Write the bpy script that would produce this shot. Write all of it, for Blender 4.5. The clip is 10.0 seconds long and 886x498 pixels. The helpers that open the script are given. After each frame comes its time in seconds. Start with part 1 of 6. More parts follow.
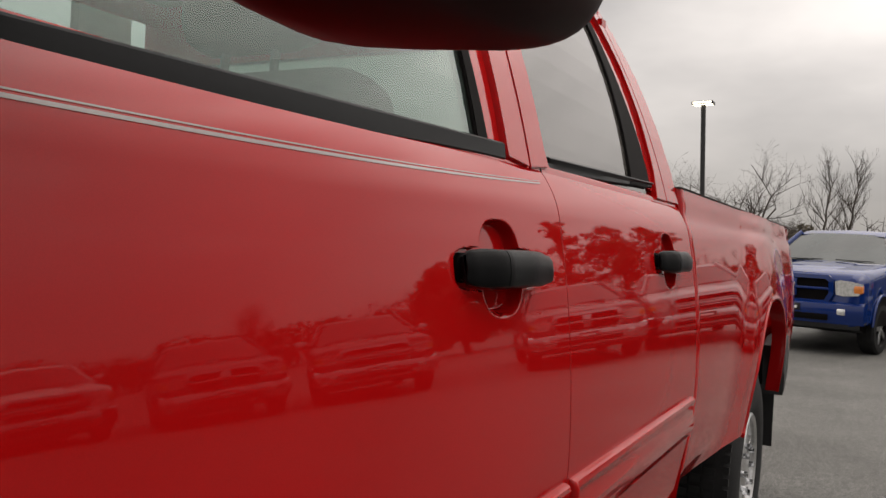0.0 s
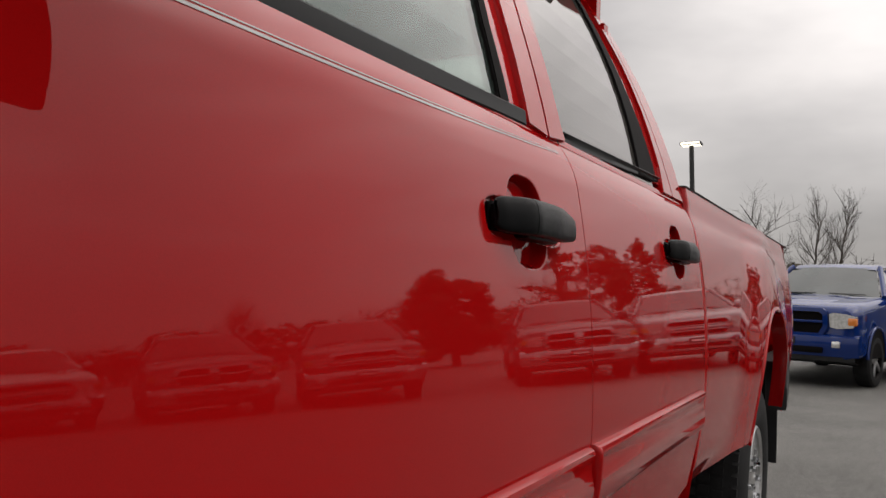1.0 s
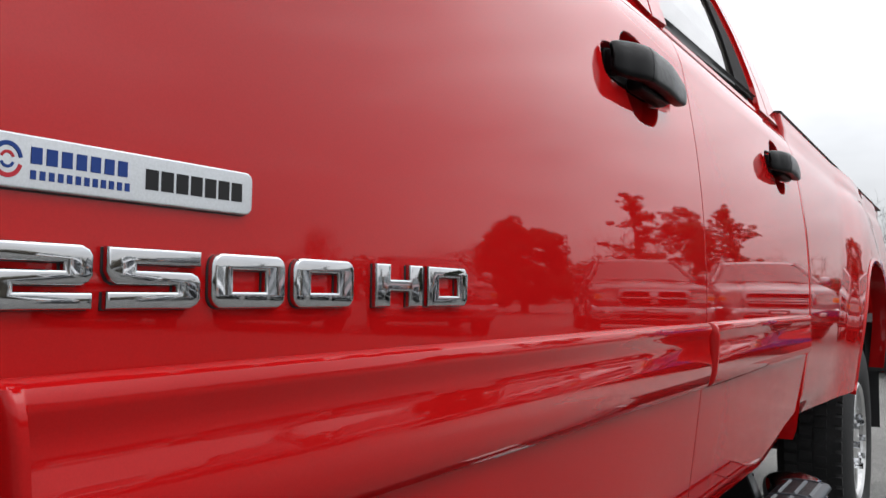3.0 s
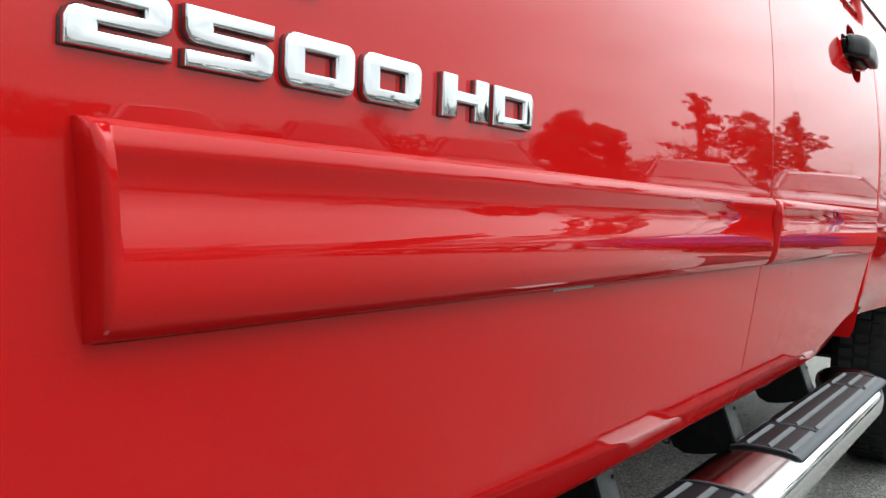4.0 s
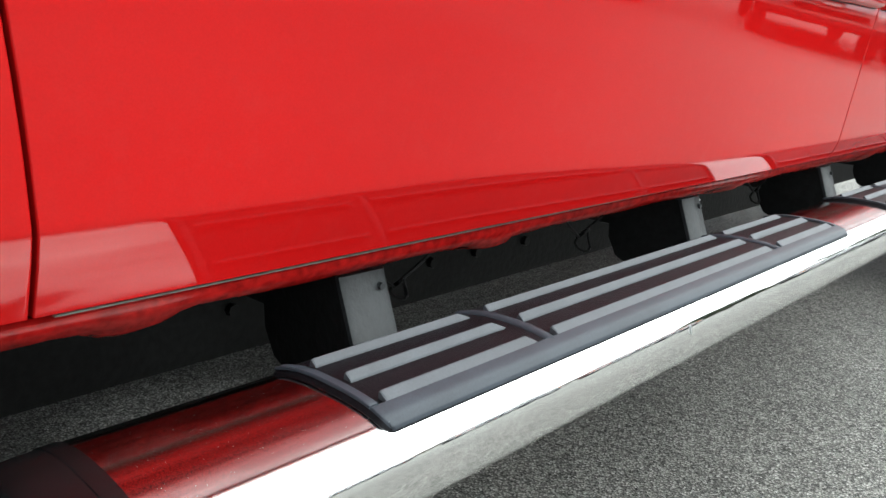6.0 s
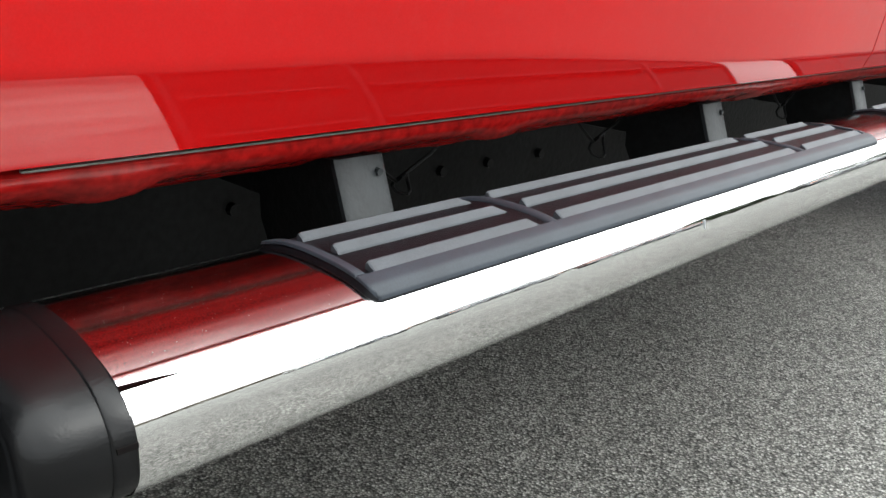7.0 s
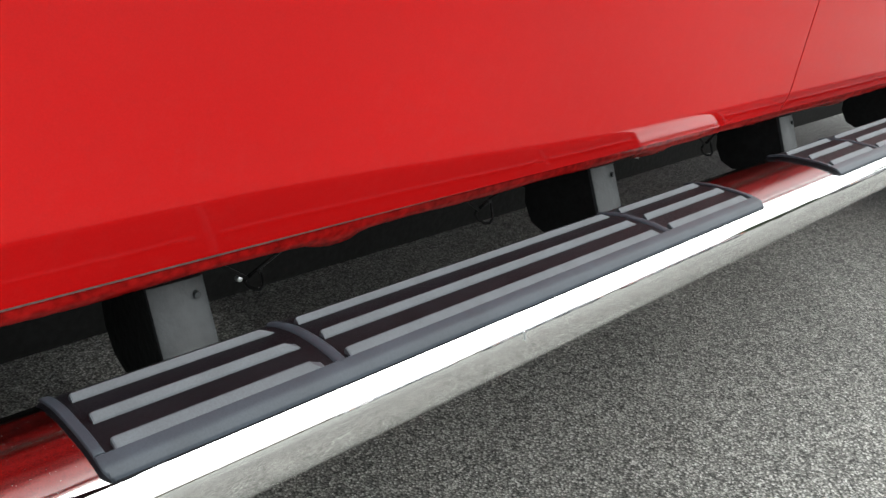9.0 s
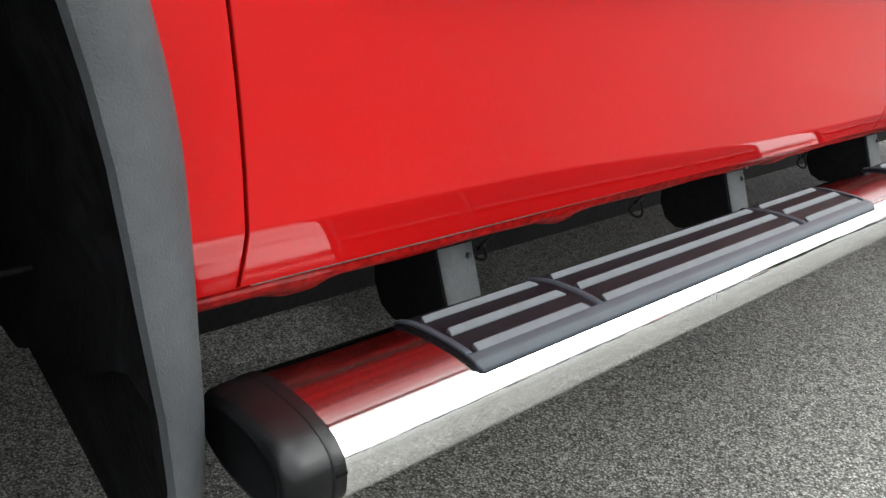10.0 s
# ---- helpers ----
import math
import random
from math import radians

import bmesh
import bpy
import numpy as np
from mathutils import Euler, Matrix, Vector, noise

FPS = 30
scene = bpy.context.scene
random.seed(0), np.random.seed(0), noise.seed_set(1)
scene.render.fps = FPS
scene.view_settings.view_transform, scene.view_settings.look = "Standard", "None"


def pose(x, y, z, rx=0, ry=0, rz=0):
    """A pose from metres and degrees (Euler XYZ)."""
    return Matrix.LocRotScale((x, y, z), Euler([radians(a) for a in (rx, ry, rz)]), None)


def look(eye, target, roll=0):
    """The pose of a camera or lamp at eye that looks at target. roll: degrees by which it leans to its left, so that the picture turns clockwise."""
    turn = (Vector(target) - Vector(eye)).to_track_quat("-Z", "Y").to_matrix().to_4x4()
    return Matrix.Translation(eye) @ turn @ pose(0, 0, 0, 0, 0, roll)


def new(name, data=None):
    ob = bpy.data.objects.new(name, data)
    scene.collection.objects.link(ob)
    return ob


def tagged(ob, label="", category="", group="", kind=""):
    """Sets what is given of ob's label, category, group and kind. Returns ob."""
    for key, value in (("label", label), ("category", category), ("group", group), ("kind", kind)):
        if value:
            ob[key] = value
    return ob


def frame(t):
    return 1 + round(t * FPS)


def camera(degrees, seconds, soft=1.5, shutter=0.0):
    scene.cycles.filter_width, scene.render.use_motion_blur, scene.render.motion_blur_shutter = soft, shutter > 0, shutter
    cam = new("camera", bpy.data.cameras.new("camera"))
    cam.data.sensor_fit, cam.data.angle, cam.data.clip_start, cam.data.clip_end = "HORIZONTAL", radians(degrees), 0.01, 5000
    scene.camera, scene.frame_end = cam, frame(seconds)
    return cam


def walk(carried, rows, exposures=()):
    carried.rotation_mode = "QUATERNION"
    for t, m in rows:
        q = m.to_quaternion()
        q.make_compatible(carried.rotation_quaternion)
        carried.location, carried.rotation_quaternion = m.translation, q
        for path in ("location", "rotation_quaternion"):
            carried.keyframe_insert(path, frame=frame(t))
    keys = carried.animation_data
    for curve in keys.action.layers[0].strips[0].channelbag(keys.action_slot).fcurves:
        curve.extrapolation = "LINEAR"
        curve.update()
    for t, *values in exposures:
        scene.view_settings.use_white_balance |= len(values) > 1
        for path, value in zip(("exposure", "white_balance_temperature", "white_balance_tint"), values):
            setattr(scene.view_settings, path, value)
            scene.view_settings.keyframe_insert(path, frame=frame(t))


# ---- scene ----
cam = camera(57.5, 10.0)
PATH = [
    (0, (0.376, 0.646, 1.176), (-0.585, 2.4, 1.152), 3.1),
    (0.5, (0.384, 0.63, 1.127), (-0.571, 2.388, 1.156), 2.7),
    (1, (0.354, 0.609, 1.07), (-0.593, 2.369, 1.157), 2.4),
    (1.5, (0.329, 0.603, 1.007), (-0.642, 2.348, 1.123), 2.1),
    (2, (0.314, 0.598, 0.968), (-0.676, 2.33, 1.115), 2.1),
    (2.2, (0.315, 0.595, 0.954), (-0.682, 2.322, 1.112), 1.9),
    (3.3, (0.314, 0.574, 0.866), (-0.825, 2.217, 0.921), 1.2),
    (3.5, (0.309, 0.574, 0.851), (-0.848, 2.206, 0.854), 2.1),
    (4, (0.31, 0.572, 0.826), (-0.885, 2.174, 0.728), 2.1),
    (4.5, (0.315, 0.567, 0.792), (-0.916, 2.13, 0.584), 2.4),
    (5, (0.328, 0.552, 0.753), (-0.941, 2.069, 0.456), 2.7),
    (5.5, (0.326, 0.553, 0.728), (-0.966, 2.026, 0.329), 2.6),
    (6, (0.328, 0.552, 0.703), (-0.976, 1.984, 0.204), 2.8),
    (6.2, (0.327, 0.549, 0.694), (-0.973, 1.968, 0.149), 3.2),
    (7.3, (0.331, 0.586, 0.66), (-0.981, 1.937, -0.015), 3.2),
    (7.5, (0.332, 0.594, 0.665), (-0.978, 1.936, -0.031), 3.4),
    (8, (0.354, 0.639, 0.694), (-0.96, 1.972, -0.01), 3.0),
    (8.5, (0.375, 0.688, 0.735), (-0.949, 2.004, 0.018), 2.9),
    (9, (0.411, 0.685, 0.772), (-0.919, 1.988, 0.042), 2.1),
    (9.5, (0.419, 0.577, 0.791), (-0.897, 1.903, 0.076), 2.4),
    (10, (0.404, 0.445, 0.784), (-0.958, 1.738, 0.097), 3.2),
]
walk(cam, [(t, look(eye, target, roll)) for t, eye, target, roll in PATH],
     exposures=[(0.0, -0.16, 6900, 14), (0.5, -0.36, 6850, 14), (1.0, -0.32, 6700, 14), (2.2, -0.15, 6300, 13), (3.3, 0.66, 6150, 9), (4.0, 1.08, 6100, 3), (4.5, 1.38, 6150, 0), (5.5, 1.69, 6100, 1), (6.2, 1.62, 6100, 4),
                (7.3, 1.50, 6250, 6), (8.5, 1.40, 6250, 6), (9.5, 1.56, 6250, 6), (10.0, 1.66, 6250, 7)])

# ---- sky and sun ----
world = bpy.data.worlds.new("overcast_sky")
scene.world = world
world.use_nodes = True
SUN_UP, SUN_ROUND = 46.0, 66.0   # elevation, and heading clockwise from +y

SUN_WAY = (math.sin(radians(SUN_ROUND)) * math.cos(radians(SUN_UP)), math.cos(radians(SUN_ROUND)) * math.cos(radians(SUN_UP)), math.sin(radians(SUN_UP)))


def sky_nodes():
    nt = world.node_tree
    nt.nodes.clear()
    out = nt.nodes.new("ShaderNodeOutputWorld")
    bg = nt.nodes.new("ShaderNodeBackground")
    sky = nt.nodes.new("ShaderNodeTexSky")
    sky.sky_type = "NISHITA"
    sky.sun_disc = False
    sky.sun_elevation, sky.sun_rotation = radians(SUN_UP), radians(SUN_ROUND)
    sky.dust_density = 3.0
    coord = nt.nodes.new("ShaderNodeTexCoord")
    noise1 = nt.nodes.new("ShaderNodeTexNoise")
    noise1.inputs["Scale"].default_value = 2.2
    noise1.inputs["Detail"].default_value = 5.0
    noise1.inputs["Roughness"].default_value = 0.5
    squash = nt.nodes.new("ShaderNodeMapping")
    squash.inputs["Scale"].default_value = (1.0, 1.0, 2.6)
    ramp = nt.nodes.new("ShaderNodeValToRGB")
    ramp.color_ramp.elements[0].position, ramp.color_ramp.elements[0].color = 0.36, (5.35, 5.3, 5.2, 1)
    ramp.color_ramp.elements[1].position, ramp.color_ramp.elements[1].color = 0.66, (8.75, 8.6, 8.35, 1)
    mix = nt.nodes.new("ShaderNodeMix")
    mix.data_type = "RGBA"
    mix.inputs["Factor"].default_value = 0.88
    link = nt.links.new
    link(coord.outputs["Generated"], squash.inputs["Vector"])
    link(squash.outputs["Vector"], noise1.inputs["Vector"])
    link(noise1.outputs["Fac"], ramp.inputs["Fac"])
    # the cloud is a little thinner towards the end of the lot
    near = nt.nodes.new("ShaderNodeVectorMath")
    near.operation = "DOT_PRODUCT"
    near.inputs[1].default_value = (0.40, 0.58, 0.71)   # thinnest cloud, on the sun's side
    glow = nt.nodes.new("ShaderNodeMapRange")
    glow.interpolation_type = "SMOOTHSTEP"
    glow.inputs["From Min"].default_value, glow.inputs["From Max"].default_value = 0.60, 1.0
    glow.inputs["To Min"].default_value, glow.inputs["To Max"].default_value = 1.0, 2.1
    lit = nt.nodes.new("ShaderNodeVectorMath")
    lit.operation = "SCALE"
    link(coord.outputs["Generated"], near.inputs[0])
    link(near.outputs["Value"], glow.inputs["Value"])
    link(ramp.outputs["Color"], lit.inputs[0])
    # an overcast sky is brightest overhead
    height = nt.nodes.new("ShaderNodeSeparateXYZ")
    rise = nt.nodes.new("ShaderNodeMapRange")
    rise.inputs["From Min"].default_value, rise.inputs["From Max"].default_value = 0.0, 1.0
    rise.inputs["To Min"].default_value, rise.inputs["To Max"].default_value = 0.75, 2.35
    whole = nt.nodes.new("ShaderNodeMath")
    whole.operation = "MULTIPLY"
    link(coord.outputs["Generated"], height.inputs["Vector"])
    link(height.outputs["Z"], rise.inputs["Value"])
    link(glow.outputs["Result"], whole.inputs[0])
    link(rise.outputs["Result"], whole.inputs[1])
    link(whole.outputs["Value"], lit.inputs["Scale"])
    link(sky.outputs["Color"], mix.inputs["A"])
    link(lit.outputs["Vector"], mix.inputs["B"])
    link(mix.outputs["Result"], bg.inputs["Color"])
    bg.inputs["Strength"].default_value = 0.102
    link(bg.outputs["Background"], out.inputs["Surface"])


sky_nodes()
sun = new("sun", bpy.data.lights.new("sun", "SUN"))
sun.data.energy, sun.data.angle, sun.data.color = 0.22, radians(24), (1.0, 0.97, 0.92)
sun.matrix_world = look(tuple(50 * c for c in SUN_WAY), (0, 0, 0))

# ---- materials ----
MATS = {}


def mat(name, color, rough=0.5, metal=0.0, coat=0.0, coat_rough=0.03, vary=0.0, vary_scale=8.0, fine=0.0, fine_scale=120.0,
        bump=0.0, bump_scale=200.0, spec=0.5, color2=None, dust=0.0):
    """A principled surface with colour varied at two scales and fine relief, in object coordinates (metres)."""
    m = bpy.data.materials.new(name)
    m.use_nodes = True
    nt = m.node_tree
    p = nt.nodes["Principled BSDF"]
    p.inputs["Base Color"].default_value = (*color, 1)
    p.inputs["Roughness"].default_value = rough
    p.inputs["Metallic"].default_value = metal
    p.inputs["Coat Weight"].default_value = coat
    p.inputs["Coat Roughness"].default_value = coat_rough
    p.inputs["Specular IOR Level"].default_value = spec
    coord = nt.nodes.new("ShaderNodeTexCoord")
    link = nt.links.new
    if vary or fine:
        n1 = nt.nodes.new("ShaderNodeTexNoise")
        n1.inputs["Scale"].default_value, n1.inputs["Detail"].default_value = vary_scale, 4
        n2 = nt.nodes.new("ShaderNodeTexNoise")
        n2.inputs["Scale"].default_value, n2.inputs["Detail"].default_value = fine_scale, 3
        for n in (n1, n2):
            link(coord.outputs["Object"], n.inputs["Vector"])
        a = nt.nodes.new("ShaderNodeMapRange")
        a.inputs["From Min"].default_value, a.inputs["From Max"].default_value = 0.3, 0.7
        a.inputs["To Min"].default_value, a.inputs["To Max"].default_value = 1 - vary, 1 + vary
        b = nt.nodes.new("ShaderNodeMapRange")
        b.inputs["From Min"].default_value, b.inputs["From Max"].default_value = 0.3, 0.7
        b.inputs["To Min"].default_value, b.inputs["To Max"].default_value = 1 - fine, 1 + fine
        link(n1.outputs["Fac"], a.inputs["Value"])
        link(n2.outputs["Fac"], b.inputs["Value"])
        times = nt.nodes.new("ShaderNodeMath")
        times.operation = "MULTIPLY"
        link(a.outputs["Result"], times.inputs[0])
        link(b.outputs["Result"], times.inputs[1])
        scale = nt.nodes.new("ShaderNodeVectorMath")
        scale.operation = "SCALE"
        link(times.outputs["Value"], scale.inputs["Scale"])
        if color2:
            mixer = nt.nodes.new("ShaderNodeMix")
            mixer.data_type = "RGBA"
            mixer.inputs["A"].default_value, mixer.inputs["B"].default_value = (*color, 1), (*color2, 1)
            span = nt.nodes.new("ShaderNodeMapRange")
            span.inputs["From Min"].default_value, span.inputs["From Max"].default_value = 0.42, 0.62
            link(n1.outputs["Fac"], span.inputs["Value"])
            link(span.outputs["Result"], mixer.inputs["Factor"])
            link(mixer.outputs["Result"], scale.inputs[0])
        else:
            scale.inputs[0].default_value = color
        link(scale.outputs["Vector"], p.inputs["Base Color"])
    if dust:
        d = nt.nodes.new("ShaderNodeTexNoise")
        d.inputs["Scale"].default_value, d.inputs["Detail"].default_value = 35, 6
        link(coord.outputs["Object"], d.inputs["Vector"])
        r = nt.nodes.new("ShaderNodeMapRange")
        r.inputs["From Min"].default_value, r.inputs["From Max"].default_value = 0.35, 0.75
        r.inputs["To Min"].default_value, r.inputs["To Max"].default_value = rough, rough + dust
        link(d.outputs["Fac"], r.inputs["Value"])
        link(r.outputs["Result"], p.inputs["Roughness"])
    if bump:
        n3 = nt.nodes.new("ShaderNodeTexNoise")
        n3.inputs["Scale"].default_value, n3.inputs["Detail"].default_value = bump_scale, 2
        link(coord.outputs["Object"], n3.inputs["Vector"])
        bp = nt.nodes.new("ShaderNodeBump")
        bp.inputs["Strength"].default_value, bp.inputs["Distance"].default_value = bump, 0.002
        link(n3.outputs["Fac"], bp.inputs["Height"])
        link(bp.outputs["Normal"], p.inputs["Normal"])
    MATS[name] = m
    return m


RED = mat("red_paint", (0.365, 0.0042, 0.0046), rough=0.6, spec=0.0, coat=1.0, coat_rough=0.016, vary=0.05, vary_scale=3, fine=0.05, fine_scale=900)
RED.node_tree.nodes["Principled BSDF"].inputs["Coat IOR"].default_value = 1.355


def orange_peel(m, scale, strength):
    """The faint waviness of sprayed clear coat."""
    nt = m.node_tree
    coord = nt.nodes.new("ShaderNodeTexCoord")
    wave = nt.nodes.new("ShaderNodeTexNoise")
    wave.inputs["Scale"].default_value, wave.inputs["Detail"].default_value = scale, 1
    bp = nt.nodes.new("ShaderNodeBump")
    bp.inputs["Strength"].default_value, bp.inputs["Distance"].default_value = strength, 0.002
    nt.links.new(coord.outputs["Object"], wave.inputs["Vector"])
    nt.links.new(wave.outputs["Fac"], bp.inputs["Height"])
    nt.links.new(bp.outputs["Normal"], nt.nodes["Principled BSDF"].inputs["Coat Normal"])


orange_peel(RED, 85, 0.007)


def road_bloom(m):
    """Pale dry road dust, in faint blotches low on the doors."""
    nt = m.node_tree
    p = nt.nodes["Principled BSDF"]
    link = nt.links.new
    coord = nt.nodes.new("ShaderNodeTexCoord")
    cloud = nt.nodes.new("ShaderNodeTexNoise")
    cloud.inputs["Scale"].default_value, cloud.inputs["Detail"].default_value, cloud.inputs["Roughness"].default_value = 75, 8, 0.7
    patch = nt.nodes.new("ShaderNodeMapRange")
    patch.inputs["From Min"].default_value, patch.inputs["From Max"].default_value = 0.50, 0.74
    patch.inputs["To Min"].default_value, patch.inputs["To Max"].default_value = 0.001, 0.011
    split = nt.nodes.new("ShaderNodeSeparateXYZ")
    low = nt.nodes.new("ShaderNodeMapRange")
    low.interpolation_type = "SMOOTHSTEP"
    low.inputs["From Min"].default_value, low.inputs["From Max"].default_value = 0.76, 0.66
    amount = nt.nodes.new("ShaderNodeMath")
    amount.operation = "MULTIPLY"
    mix = nt.nodes.new("ShaderNodeMix")
    mix.data_type = "RGBA"
    mix.inputs["B"].default_value = (0.55, 0.36, 0.33, 1)
    link(coord.outputs["Object"], cloud.inputs["Vector"])
    link(coord.outputs["Object"], split.inputs["Vector"])
    link(cloud.outputs["Fac"], patch.inputs["Value"])
    link(split.outputs["Z"], low.inputs["Value"])
    link(patch.outputs["Result"], amount.inputs[0])
    link(low.outputs["Result"], amount.inputs[1])
    link(amount.outputs["Value"], mix.inputs["Factor"])
    link(p.inputs["Base Color"].links[0].from_socket, mix.inputs["A"])
    link(mix.outputs["Result"], p.inputs["Base Color"])


road_bloom(RED)
BLUE = mat("blue_paint", (0.0034, 0.022, 0.135), rough=0.6, spec=0.0, coat=1.0, coat_rough=0.02, vary=0.05, fine=0.05, fine_scale=500)
CHROME = mat("chrome", (0.48, 0.49, 0.505), rough=0.035, metal=1.0, dust=0.05, vary=0.03, vary_scale=20)
STEP_CHROME = mat("step_chrome", (0.78, 0.785, 0.78), rough=0.02, metal=1.0, vary=0.04, vary_scale=40)
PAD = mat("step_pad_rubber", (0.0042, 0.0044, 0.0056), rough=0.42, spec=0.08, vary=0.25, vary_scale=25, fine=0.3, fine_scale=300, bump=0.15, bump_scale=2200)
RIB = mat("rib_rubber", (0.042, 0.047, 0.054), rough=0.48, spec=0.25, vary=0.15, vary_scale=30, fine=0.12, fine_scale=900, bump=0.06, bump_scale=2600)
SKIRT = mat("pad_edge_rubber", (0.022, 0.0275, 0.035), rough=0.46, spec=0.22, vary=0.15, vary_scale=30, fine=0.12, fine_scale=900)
ROCKER = mat("grimy_red_paint", (0.30, 0.0065, 0.006), rough=0.5, spec=0.0, coat=0.35, coat_rough=0.16, vary=0.35, vary_scale=9, fine=0.35, fine_scale=130, color2=(0.16, 0.008, 0.007), bump=0.06, bump_scale=220)
LINER = mat("liner_plastic", (0.0045, 0.0045, 0.005), spec=0.06, rough=0.65, vary=0.5, vary_scale=14, fine=0.5, fine_scale=60, bump=0.5, bump_scale=90)
CAP = mat("cap_plastic", (0.0035, 0.0036, 0.004), spec=0.26, rough=0.27, vary=0.2, vary_scale=40, fine=0.2, fine_scale=500, bump=0.08, bump_scale=900)
BLACK = mat("black_plastic", (0.010, 0.010, 0.011), rough=0.45, vary=0.2, fine=0.15, bump=0.25, bump_scale=700)
GREYPL = mat("grey_plastic", (0.034, 0.037, 0.040), rough=0.55, vary=0.15, vary_scale=12, fine=0.12, bump=0.3, bump_scale=600)
HANDLE = mat("handle_plastic", (0.0028, 0.0030, 0.0036), spec=0.10, rough=0.30, vary=0.15, vary_scale=30, fine=0.1, bump=0.2, bump_scale=1500)
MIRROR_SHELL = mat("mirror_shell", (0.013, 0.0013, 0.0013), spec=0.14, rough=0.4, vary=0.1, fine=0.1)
SEAL = mat("window_rubber", (0.0065, 0.0072, 0.008), spec=0.10, rough=0.42, vary=0.15, vary_scale=9, fine=0.08)
HEM = mat("hem_rubber", (0.13, 0.13, 0.115), rough=0.6, spec=0.2, vary=0.25, vary_scale=12, fine=0.2, fine_scale=200)
TYRE = mat("tyre_rubber", (0.015, 0.015, 0.0155), spec=0.25, rough=0.75, vary=0.3, vary_scale=10, fine=0.2, bump=0.3, bump_scale=150)
ALLOY = mat("wheel_alloy", (0.55, 0.55, 0.55), rough=0.3, metal=0.9, vary=0.12, vary_scale=15, fine=0.1)
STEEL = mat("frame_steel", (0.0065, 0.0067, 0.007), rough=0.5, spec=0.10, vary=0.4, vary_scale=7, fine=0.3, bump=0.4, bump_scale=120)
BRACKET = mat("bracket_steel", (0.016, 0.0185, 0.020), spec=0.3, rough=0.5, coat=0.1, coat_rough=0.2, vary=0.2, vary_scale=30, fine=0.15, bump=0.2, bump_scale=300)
PINSTRIPE = mat("silver_pinstripe", (0.165, 0.115, 0.11), rough=0.4, metal=0.0, coat=1.0, vary=0.08, vary_scale=20)
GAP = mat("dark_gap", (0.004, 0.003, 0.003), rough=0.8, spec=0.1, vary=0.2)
PLATE = mat("brushed_plate", (0.50, 0.52, 0.54), rough=0.32, metal=0.85, vary=0.05, vary_scale=40, fine=0.06, fine_scale=900)
SEAT = mat("seat_cloth", (0.10, 0.10, 0.098), rough=0.9, vary=0.2, fine=0.05, fine_scale=40)
TRIM = mat("cabin_trim", (0.16, 0.165, 0.155), rough=0.8, vary=0.12, fine=0.03)



